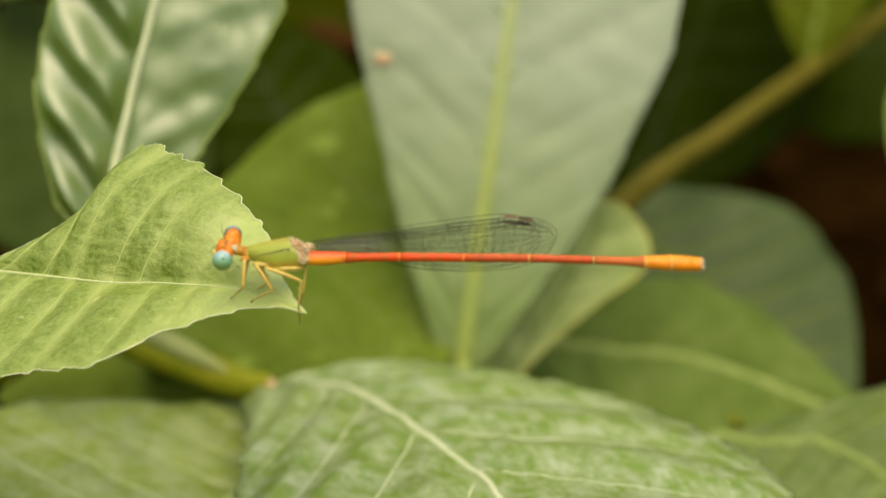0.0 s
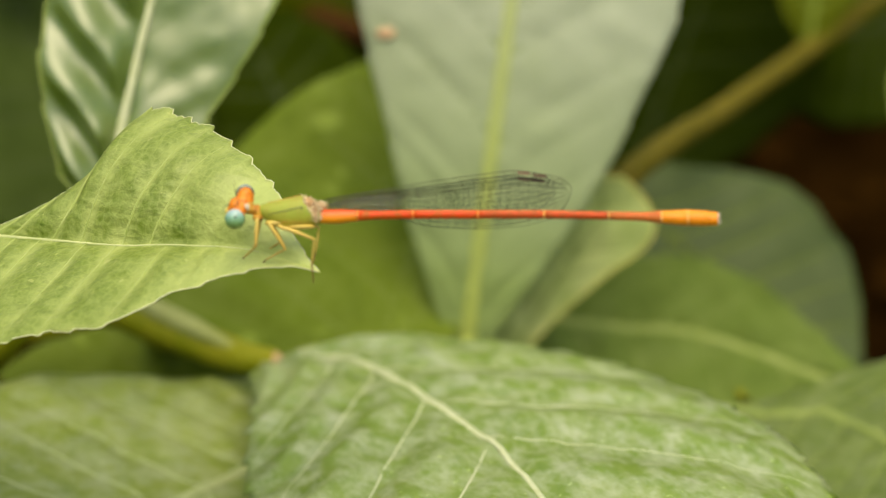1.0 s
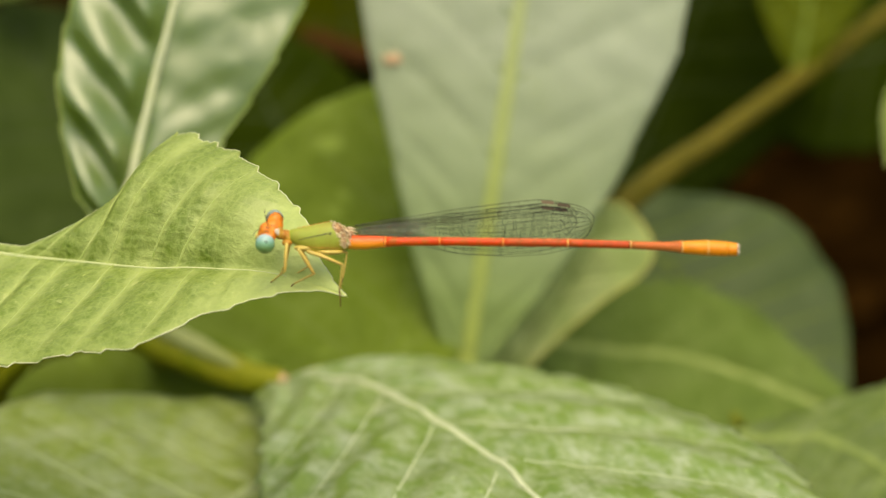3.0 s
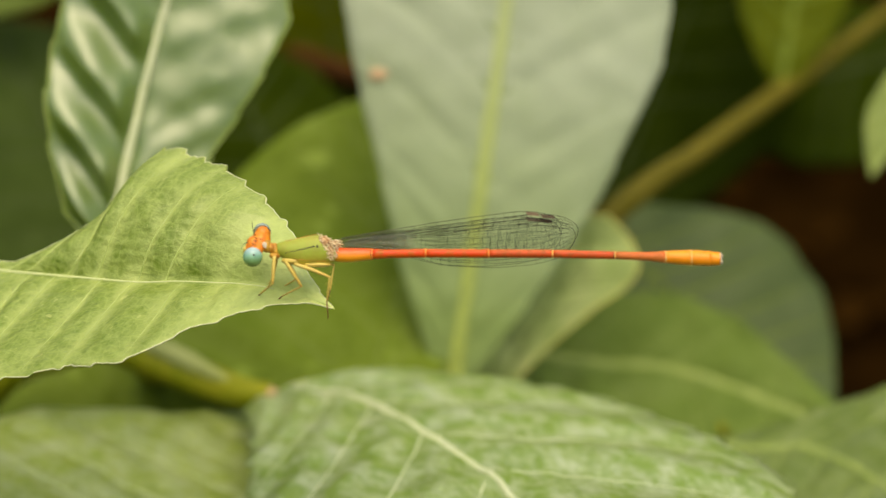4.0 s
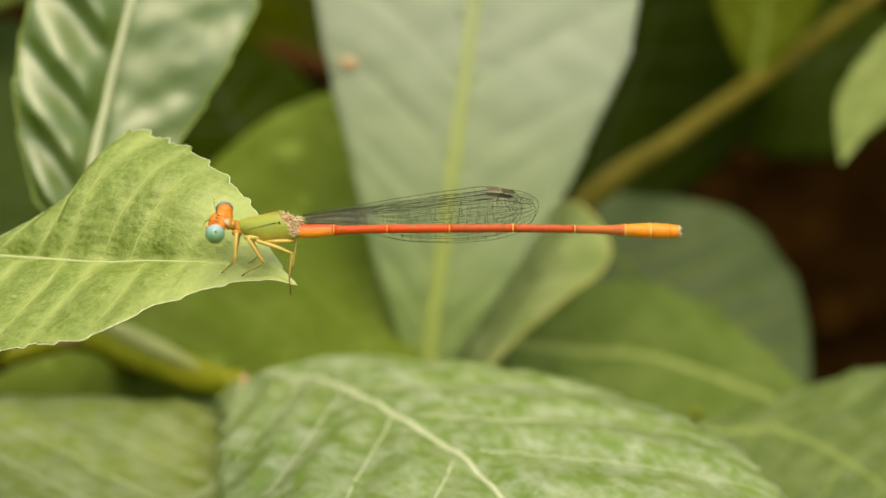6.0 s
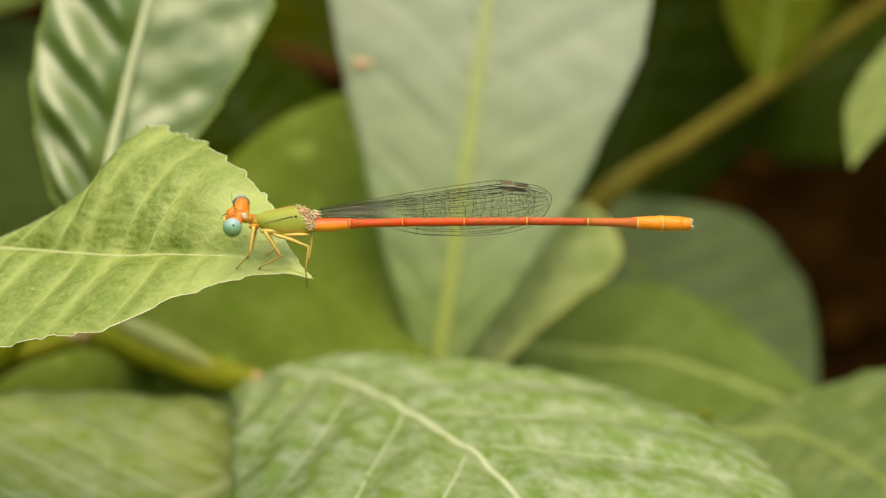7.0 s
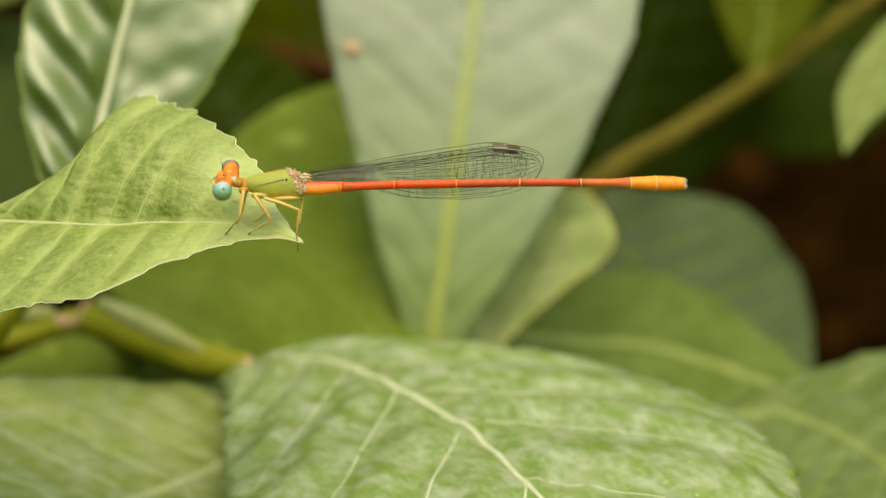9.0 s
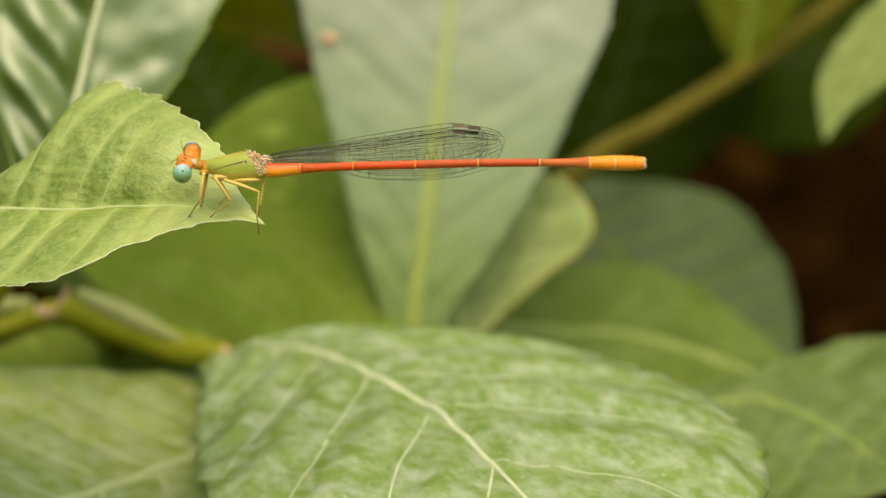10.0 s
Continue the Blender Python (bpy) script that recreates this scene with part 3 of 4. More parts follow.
    stem(sh, [(4.7, -12.5, -112.0), (4.0, -24.0, -114.0), (-0.3, -34.6, -106.0)], [0.8, 0.9, 1.2], STEM, "petiole", steps=5)
    stem(sh, [(-14.3, -23.6, -72.0), (-13.0, -29.8, -97.0), (-10.7, -35.5, -112.0)], [0.8, 0.9, 1.2], STEM, "petiole", steps=5)
    stem(sh, [(-8.5, -25.0, -93.0), (-8.5, -29.5, -103.0), (-10.7, -35.5, -112.0)], [0.7, 0.8, 1.0], STEM, "petiole", steps=5)
    stem(sh, [(30.6, -20.7, -84.0), (31.2, -25.5, -96.0), (9.5, -41.4, -120.0)], [0.5, 0.7, 1.2], STEM, "petiole", steps=5)
    stem(sh, [apex, tuple(Vector(apex) + Vector((0, -16, -14))), tuple(Vector(apex) + Vector((-2, -60, -50))), down_to_ground(tuple(Vector(apex) + Vector((-2, -60, -50))))],
         [1.6, 2.0, 2.6, 4.5], STEM)
    return sh


def left_shrub():
    sh = shrub("leafy shoot with a glossy upright leaf")
    base = (-39.9, -3.2, -46.7)
    leaf(sh, base, (-25.7, 44.8, -49.0), (0.14, 0.31, 0.94), [(0, 0.3), (0.07, 1.2), (0.113, 2.9), (0.136, 4.7), (0.176, 5.9), (0.248, 7.7), (0.333, 9.2), (0.434, 9.9), (0.505, 10.0), (0.62, 9.8), (0.8, 7.5), (0.93, 3.5), (1, 0)],
         [(0, 0.4), (0.1, 3), (0.2, 5.6), (0.336, 8.35), (0.39, 9.3), (0.472, 10.7), (0.565, 12.0), (0.655, 12.5), (0.8, 9.5), (0.93, 4.2), (1, 0)], LEAF_GLOSSY, RIB_WHITE,
         "glossy green leaf with deep folds between its veins", sway=[(0, -1), (0.2, -0.8), (0.27, -0.6), (0.38, -0.2), (0.475, 0.06), (0.57, 0.3), (1, 0.3)],
         folds=(3, -4), veins=7, jitter=0.1, slant=(0.15, 0.22), skew=0.36, ripple=0.4, vein_look=RIB_GLOSS, vein_high=0.04, rim=0.16, rim_look=RIB_GREEN, relief=(2.0, 0.2),
         teeth=0.3, tooth_mm=6, rib_r=0.62, rib_rise=0.3, vein_r=0.05, wave=0.3, seed=12, nu=180, nv=20)
    leaf(sh, (-74.3, 35.0, -140.0), (-61.7, 58.6, -135.0), (0.2, 0.2, 1), scaled(OVAL, 12), scaled(OVAL, 12), LEAF_SPRING, RIB_GREEN, "light green leaf, out of focus", seed=13, nu=60, nv=8)
    stem(sh, [base, tuple(Vector(base) + Vector((-4, -5, -4))), tuple(Vector(base) + Vector((-14, -14, -16)))], [0.9, 1.0, 1.3], STEM, "petiole")
    stem(sh, [tuple(Vector(base) + Vector((-14, -5, -8))), tuple(Vector(base) + Vector((-14, -14, -16))), tuple(Vector(base) + Vector((-20, -70, -50))),
              down_to_ground(tuple(Vector(base) + Vector((-20, -70, -50))))], [1.2, 1.8, 2.6, 4.5], STEM)
    return sh


def back_shrub():
    """The branch behind, with its leaves."""
    sh = shrub("leggy shrub branch with dark leaves, out of focus")
    low, node, top = (16.9, 4.1, -94.0), (49.6, 25.4, -154.0), (76.5, 44.4, -174.0)
    stem(sh, [tuple(Vector(low) + Vector((-30, -30, 0))), low, tuple((Vector(low) + Vector(node)) / 2), node, top], [1.9, 1.75, 1.6, 1.6, 1.1], TWIG, "branch", "olive brown branch", sides=12)
    end = tuple(Vector(low) + Vector((-30, -30, 0)))
    stem(sh, [end, tuple(Vector(end) + Vector((-4, -40, -40))), down_to_ground(tuple(Vector(end) + Vector((-4, -40, -40))))], [1.9, 2.6, 5], TWIG)
    leaf(sh, (49.7, 25.7, -154.0), (58.2, 63.3, -168.0), (0.2, 0.1, 1), scaled(OVAL, 11), scaled(OVAL, 9), LEAF_OLIVE, RIB_MID, "olive green leaf at a node", seed=20, relief=0.4, nu=70, nv=8)
    leaf(sh, (16.9, 6.0, -128.0), (51.6, -25.8, -122.0), (0.25, 0.3, 0.92), scaled(OVAL, 19), scaled(OVAL, 18), LEAF_BLUE, RIB_MID, "dull blue-green rounded leaf",
         seed=21, relief=0.2, nu=80, nv=10, wave=0.4, rib_r=0.4)
    leaf(sh, (70.0, 41.0, -112.0), (52.6, 10.2, -102.0), (-0.1, 0.1, 1), [(0, 0.6), (0.12, 3.5), (0.3, 6), (0.5, 6.4), (0.62, 5.6), (0.70, 4.1), (0.78, 2.4), (0.88, 0.9), (0.945, 0.5), (1, 0)],
         [(0, 0.5), (0.2, 1.2), (0.38, 2.0), (0.5, 3.3), (0.59, 4.1), (0.7, 4.6), (0.8, 4.4), (0.92, 2.2), (0.98, 0.5), (1, 0)], LEAF_SPRING, RIB_GREEN, "bright yellow-green hanging leaf", seed=22,
         relief=0.3, nu=110, nv=10, teeth=0.3, tooth_mm=5)
    stem(sh, [(70.0, 41.0, -112.0), (74.6, 44.3, -140.0), top], [0.7, 0.8, 1.0], STEM, "petiole", steps=5)
    # These leaves are dark by painted shade; nothing above them blocks the sky.
    leaf(sh, (23.1, 1.9, -190.0), (46.8, 61.9, -180.0), (0.2, 0.2, 1), scaled(OVAL, 26), scaled(OVAL, 24), LEAF_PAINTED_SHADE, RIB_DEEP, "green leaf with shade painted into its dark colour", seed=23, nu=60, nv=8)
    leaf(sh, (90.7, 37.8, -200.0), (40.7, 27.2, -195.0), (0.0, 0.3, 1), scaled(OVAL, 18), scaled(OVAL, 15), LEAF_PAINTED_SHADE, RIB_DEEP, "green leaf with shade painted into its dark colour", seed=24, nu=60, nv=8)
    leaf(sh, (-15.6, 10.8, -185.0), (-27.9, 60.2, -170.0), (0.1, 0.2, 1), scaled(OVAL, 16), scaled(OVAL, 16), LEAF_PAINTED_SHADE_OLIVE, RIB_DEEP, "olive leaf with shade painted into its dim colour", seed=25, nu=60, nv=8)
    leaf(sh, (-22.8, 1.7, -150.0), (-40.8, 34.6, -160.0), (0.1, 0.3, 1), scaled(OVAL, 14), scaled(OVAL, 14), LEAF_PAINTED_SHADE, RIB_DEEP, "green leaf with shade painted into its dark colour", seed=26, nu=60, nv=8)
    leaf(sh, (-47.6, -8.5, -140.0), (-73.8, 36.2, -150.0), (0.2, 0.3, 1), scaled(OVAL, 22), scaled(OVAL, 20), LEAF_PAINTED_SHADE_BLUE, RIB_DEEP, "blue-green leaf with shade painted into its dull colour", seed=27, nu=60, nv=8)
    leaf(sh, (-30.4, -5.6, -165.0), (-44.2, 21.3, -165.0), (0.2, 0.3, 1), scaled(OVAL, 14), scaled(OVAL, 14), LEAF_PAINTED_SHADE_BLUE, RIB_DEEP, "blue-green leaf with shade painted into its dull colour", seed=28, nu=60, nv=8)
    stem(sh, [(-40.5, 37.8, -180.0), (-29.7, 33.7, -178.0), (-20.9, 30.5, -177.0), (-7.6, 28.2, -182.0)], [1.8, 2.5, 2.3, 1.8], BROWN, "dead_twig", "brown dead twig")
    return sh


near_shrub()
whorl_shrub()
left_shrub()
back_shrub()


# ---- ground ----
def ground():
    n, size = 60, 260.0
    xs = [math.copysign(abs(k / n) ** 3, k) * size for k in range(-n, n + 1)]
    verts, faces = [], []
    for y in xs:
        for x in xs:
            near = math.exp(-(x * x + y * y) / 9)
            verts.append((x * 1000, y * 1000, 1000 * near * 0.03 * noise.noise(Vector((x * 5, y * 5, 0)))))
    m = 2 * n + 1
    for j in range(m - 1):
        for i in range(m - 1):
            faces.append((j * m + i, j * m + i + 1, (j + 1) * m + i + 1, (j + 1) * m + i))
    tagged(part("ground", (verts, faces), SOIL), "brown soil under the shrubs, darkened in colour for their shade", "soil", kind="structure")


def litter():
    rnd = random.Random(7)
    many = []
    for _ in range(1500):
        x, y = rnd.uniform(-0.7, 0.9), rnd.uniform(0.2, 1.6)
        r = rnd.uniform(0.006, 0.022) * 1000
        turn = Euler((rnd.uniform(-0.5, 0.5), rnd.uniform(-0.5, 0.5), rnd.uniform(0, 6.3))).to_matrix()
        z = 30 * noise.noise(Vector((x * 5, y * 5, 0))) * math.exp(-(x * x + y * y) / 9) + 4
        many.append(ellipsoid((x * 1000, y * 1000, z), (r, r * rnd.uniform(0.2, 0.5), r * 0.12), turn, 8, 4,
                              lambda q: (q.x, q.y, q.z + 0.012 * q.x * q.x)))
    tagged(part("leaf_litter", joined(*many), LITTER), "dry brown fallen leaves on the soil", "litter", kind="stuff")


ground()
litter()


# ---- damselfly ----
NECK = plain("amber_neck", (0.34, 0.12, 0.01), (0.60, 0.36, 0.05), 2200, 0.5, 0.4, 0.6)
EYE = along("turquoise_eye", "Y", [(-0.85, (0.26, 0.34, 0.06)), (-0.35, (0.17, 0.34, 0.12)), (0.1, (0.17, 0.37, 0.26)), (0.5, (0.30, 0.46, 0.48)), (0.8, (0.45, 0.53, 0.56))], 0.18, 0.5, 3000, 0.1)
EYE_FAR = along("grey_green_eye", "Y", [(-0.9, (0.30, 0.20, 0.06)), (0.25, (0.25, 0.30, 0.22)), (0.9, (0.36, 0.46, 0.44))], 0.25, 0.6, 3000, 0.1)
HEAD = plain("orange_head", (0.60, 0.15, 0.010), (0.80, 0.28, 0.025), 2600, 0.4, 0.4, 0.3, sub=0.1)
DARK = plain("black_chitin", (0.012, 0.008, 0.006), (0.03, 0.02, 0.015), 2000, 0.4)
PLATE = plain("cream_plate", (0.58, 0.44, 0.25), (0.80, 0.68, 0.46), 3200, 0.5)
CREAM = plain("cream_patch", (0.40, 0.34, 0.26), (0.60, 0.53, 0.42), 2500, 0.5)
AMBER = along("amber_legs", "Y", [(-6, (0.40, 0.19, 0.03)), (-3.2, (0.56, 0.35, 0.06)), (-1, (0.62, 0.47, 0.11))], 0.4, 0.5, 3000, 0.12)
THORAX = along("green_thorax", "Y", [(-1.4, (0.56, 0.43, 0.07)), (-0.95, (0.45, 0.41, 0.05)), (-0.55, (0.31, 0.345, 0.04)), (-0.05, (0.245, 0.31, 0.035)), (0.5, (0.285, 0.33, 0.045)), (1.3, (0.38, 0.39, 0.08))], 0.5, 0.35, 1300, 0.4)
ABDOMEN = along("red_abdomen", "Y", [(-0.95, (0.66, 0.19, 0.010)), (-0.45, (0.62, 0.06, 0.006)), (-0.2, (0.64, 0.045, 0.006)), (0.1, (0.72, 0.10, 0.025))], 0.42, 0.3, 1500, 0.9)
ABDOMEN_BASE = along("orange_abdomen_base", "Y", [(-1.0, (0.80, 0.36, 0.02)), (-0.5, (0.80, 0.25, 0.012)), (-0.15, (0.78, 0.09, 0.012)), (0.1, (0.72, 0.08, 0.015))], 0.38, 0.5, 1800, 0.2)
ABDOMEN_DULL = along("dull_red_abdomen", "Y", [(-0.9, (0.58, 0.21, 0.04)), (-0.5, (0.52, 0.12, 0.022)), (-0.2, (0.58, 0.115, 0.022)), (0.05, (0.64, 0.19, 0.025))], 0.45, 0.3, 1400, 0.6)
ABDOMEN_MID = along("brick_red_abdomen", "Y", [(-0.95, (0.54, 0.14, 0.016)), (-0.45, (0.50, 0.06, 0.010)), (-0.2, (0.54, 0.055, 0.010)), (0.1, (0.66, 0.15, 0.04))], 0.45, 0.3, 2200, 0.9)
RING_RED = plain("orange_ring", (0.78, 0.20, 0.03), (0.84, 0.36, 0.09), 2500, 0.5)
TAIL = along("orange_tail", "Y", [(-1.2, (0.80, 0.30, 0.02)), (-0.7, (0.80, 0.25, 0.010)), (-0.2, (0.82, 0.27, 0.012)), (0.1, (0.82, 0.33, 0.025))], 0.42, 0.4, 1500, 0.35)
FOOT = plain("brown_foot", (0.10, 0.04, 0.012), (0.20, 0.09, 0.02), 2500, 0.5)
RING = plain("pale_ring", (0.74, 0.34, 0.06), (0.84, 0.55, 0.22), 2500, 0.5)
VEIN = plain("wing_vein", (0.010, 0.010, 0.007), (0.03, 0.028, 0.018), 2000, 0.5, 0.2)
STIGMA = plain("brown_wing_spot", (0.12, 0.085, 0.05), (0.18, 0.13, 0.08), 2500, 0.6, 0.2)


def wing_base_material():
    m, nt, b = nodes_of("mottled_wing_base")
    co = nt.nodes.new("ShaderNodeTexCoord")
    v = nt.nodes.new("ShaderNodeTexVoronoi")
    v.feature = "DISTANCE_TO_EDGE"
    v.inputs["Scale"].default_value = 4300
    mp = nt.nodes.new("ShaderNodeMapping")
    mp.inputs["Scale"].default_value, mp.inputs["Rotation"].default_value = (0.6, 1.3, 1), (0, 0, 0.5)
    nt.links.new(co.outputs["Object"], mp.inputs[0])
    nt.links.new(mp.outputs[0], v.inputs["Vector"])
    nt.links.new(ramp(nt, v.outputs["Distance"], [(0.0, (0.10, 0.035, 0.010)), (0.05, (0.26, 0.11, 0.03)), (0.15, (0.46, 0.28, 0.12))]), b.inputs["Base Color"])
    b.inputs["Roughness"].default_value = 0.45
    bp = nt.nodes.new("ShaderNodeBump")
    bp.inputs["Strength"].default_value, bp.inputs["Distance"].default_value = 0.2, 0.00005
    nt.links.new(v.outputs["Distance"], bp.inputs["Height"])
    nt.links.new(bp.outputs[0], b.inputs["Normal"])
    return m


def membrane_material():
    m, nt, b = nodes_of("clear_wing_membrane")
    b.inputs["Base Color"].default_value = (0.11, 0.125, 0.08, 1)
    b.inputs["Roughness"].default_value = 0.35
    cl = nt.nodes.new("ShaderNodeBsdfTransparent")
    mx = nt.nodes.new("ShaderNodeMixShader")
    f = ramp(nt, noise_tex(nt, 500, 3), [(0.3, (0.012,) * 3), (0.8, (0.05,) * 3)])
    # the narrow base is dusky
    co = nt.nodes.new("ShaderNodeTexCoord")
    sx = nt.nodes.new("ShaderNodeSeparateXYZ")
    nt.links.new(co.outputs["Object"], sx.inputs[0])
    mr = nt.nodes.new("ShaderNodeMapRange")
    mr.inputs[1].default_value, mr.inputs[2].default_value, mr.inputs[3].default_value, mr.inputs[4].default_value = 0.0046, 0.0062, 0.25, 0.0
    nt.links.new(sx.outputs[0], mr.inputs[0])
    f = mixed(nt, 1.0, f, mr.outputs[0], "ADD")
    nt.links.new(f, mx.inputs[0])
    nt.links.new(cl.outputs[0], mx.inputs[1])
    nt.links.new(b.outputs[0], mx.inputs[2])
    nt.links.new(mx.outputs[0], nt.nodes["Material Output"].inputs[0])
    return m


WING_BASE, MEMBRANE = wing_base_material(), membrane_material()
LEAD = [(0, 0.34), (0.15, 0.62), (0.29, 0.80), (0.45, 1.08), (0.64, 1.30), (0.81, 1.46), (0.87, 1.38), (0.92, 1.18), (0.96, 0.90), (0.985, 0.56), (0.995, 0.30), (1, 0.0)]
TRAIL = [(0, 0.3), (0.15, 0.5), (0.29, 0.95), (0.36, 1.45), (0.45, 1.9), (0.64, 2.25), (0.81, 2.2), (0.92, 1.8), (0.96, 1.35), (0.985, 0.8), (0.995, 0.42), (1, 0.0)]


def wing(parent, origin, turn, length, seed):
    rnd = random.Random(seed)
    lw, tw = smooth_widths(LEAD), smooth_widths(TRAIL)
    m = pose(origin[0] * 0.001, origin[1] * 0.001, origin[2] * 0.001, 0, 0, turn)

    def at(u, f, z=0.0):
        up, down = lw(u), tw(u)
        camber = 0.10 * math.sin(u * 3.1) + 0.05 * math.sin(f * 19)
        return Vector((u * length, up - (up + down) * f, camber + z))

    verts, faces, nu, nf = [], [], 60, 14
    for z in (0.006, -0.006):
        for i in range(nu + 1):
            for j in range(nf + 1):
                verts.append(at(i / nu, j / nf, z))
    k = nf + 1
    for i in range(nu):
        for j in range(nf):
            q = (i * k + j, i * k + j + 1, (i + 1) * k + j + 1, (i + 1) * k + j)
            faces.append(q)
    ob = part("wing", (verts[:(nu + 1) * k], faces), MEMBRANE, parent, "clear wing with a net of dark veins", m)
    lines = [0.0, 0.09, 0.17, 0.33, 0.47, 0.62, 0.78, 1.0]
    net = []
    for q, f in enumerate(lines):
        u0 = 0.02 if q in (0, 1, 2, 7) else 0.24 + 0.03 * q
        us = [*np.linspace(u0, 0.955, 30), 0.97, 0.98, 0.987, 0.992, 0.996, 1.0][:36 if q in (0, 7) else 32]
        r = 0.028 if q in (0, 2) else 0.022 if q in (1, 7) else 0.016
        net.append(tube([at(u, min(1, max(0, f + (0.012 * math.sin(u * 25 + q) if 0 < q < 7 else 0)))) for u in us], r, 4))
    for q in range(len(lines) - 1):
        u = 0.29 + 0.02 * q
        while u < 0.955:
            f0, f1 = lines[q], lines[q + 1]
            net.append(tube([at(u, f0), at(min(0.99, u + rnd.uniform(-0.004, 0.006)), f1)], 0.0155, 4))
            u += rnd.uniform(0.034, 0.046) if q > 1 else rnd.uniform(0.04, 0.06)
    for u in (0.2, 0.25):
        net.append(tube([at(u, 0.1), at(u + 0.01, 0.95)], 0.02, 4))
    part("vein_net", joined(*net), VEIN, ob)
    spot = [at(u, f, z) for z in (0.035, -0.035) for u, f in ((0.842, 0.006), (0.896, 0.006), (0.905, 0.086), (0.851, 0.086))]
    part("wing_spot", (spot, [(0, 3, 2, 1), (4, 5, 6, 7), (0, 1, 5, 4), (1, 2, 6, 5), (2, 3, 7, 6), (3, 0, 4, 7)]), STIGMA, ob, "brown wing spot", smooth=False)
    return ob


def bristles(a, b, count, size, rnd):
    a, b = Vector(a), Vector(b)
    d = (b - a).normalized()
    side = d.orthogonal().normalized()
    out = []
    for i in range(count):
        p = a.lerp(b, 0.15 + 0.8 * i / count)
        w = (Matrix.Rotation(rnd.uniform(-0.6, 0.6) + (0 if i % 2 else math.pi), 3, d) @ side + d * 0.6).normalized()
        out.append(tube([p, p + w * size], [0.024, 0.008], 3))
    return out


def leg(parent, hip, knee, ankle, toe, rnd, thick=0.15):
    """A leg with its femur, tibia and tarsus; returns the femur and the tibia."""
    ob = part("leg", tube(curve([hip, tuple(Vector(hip).lerp(Vector(knee), 0.5) + Vector((0, 0.05, 0.05))), knee], 5), taper([thick * 0.9, thick, thick * 0.62], 11), 8),
              AMBER, parent, "amber femur")
    d = [Vector(p) - Vector(knee) for p in (knee, ankle, toe)]
    shin = part("tibia", joined(tube(curve([d[0], d[1]], 6), taper([thick * 0.55, thick * 0.5, thick * 0.4], 7), 7), ellipsoid(d[0], (thick * 0.62,) * 3, None, 8, 6),
                *bristles(d[0], d[1], 9, 0.36, rnd)), AMBER, ob, "", Matrix.Translation(Vector(knee) * 0.001))
    part("tarsus", joined(tube([d[1], d[1].lerp(d[2], 0.5), d[2]], [thick * 0.36, thick * 0.3, thick * 0.22], 6), tube([d[2], d[2] + Vector((-0.08, -0.1, 0))], [0.03, 0.012], 4)),
         FOOT, shin, "dark brown foot")
    return ob, shin


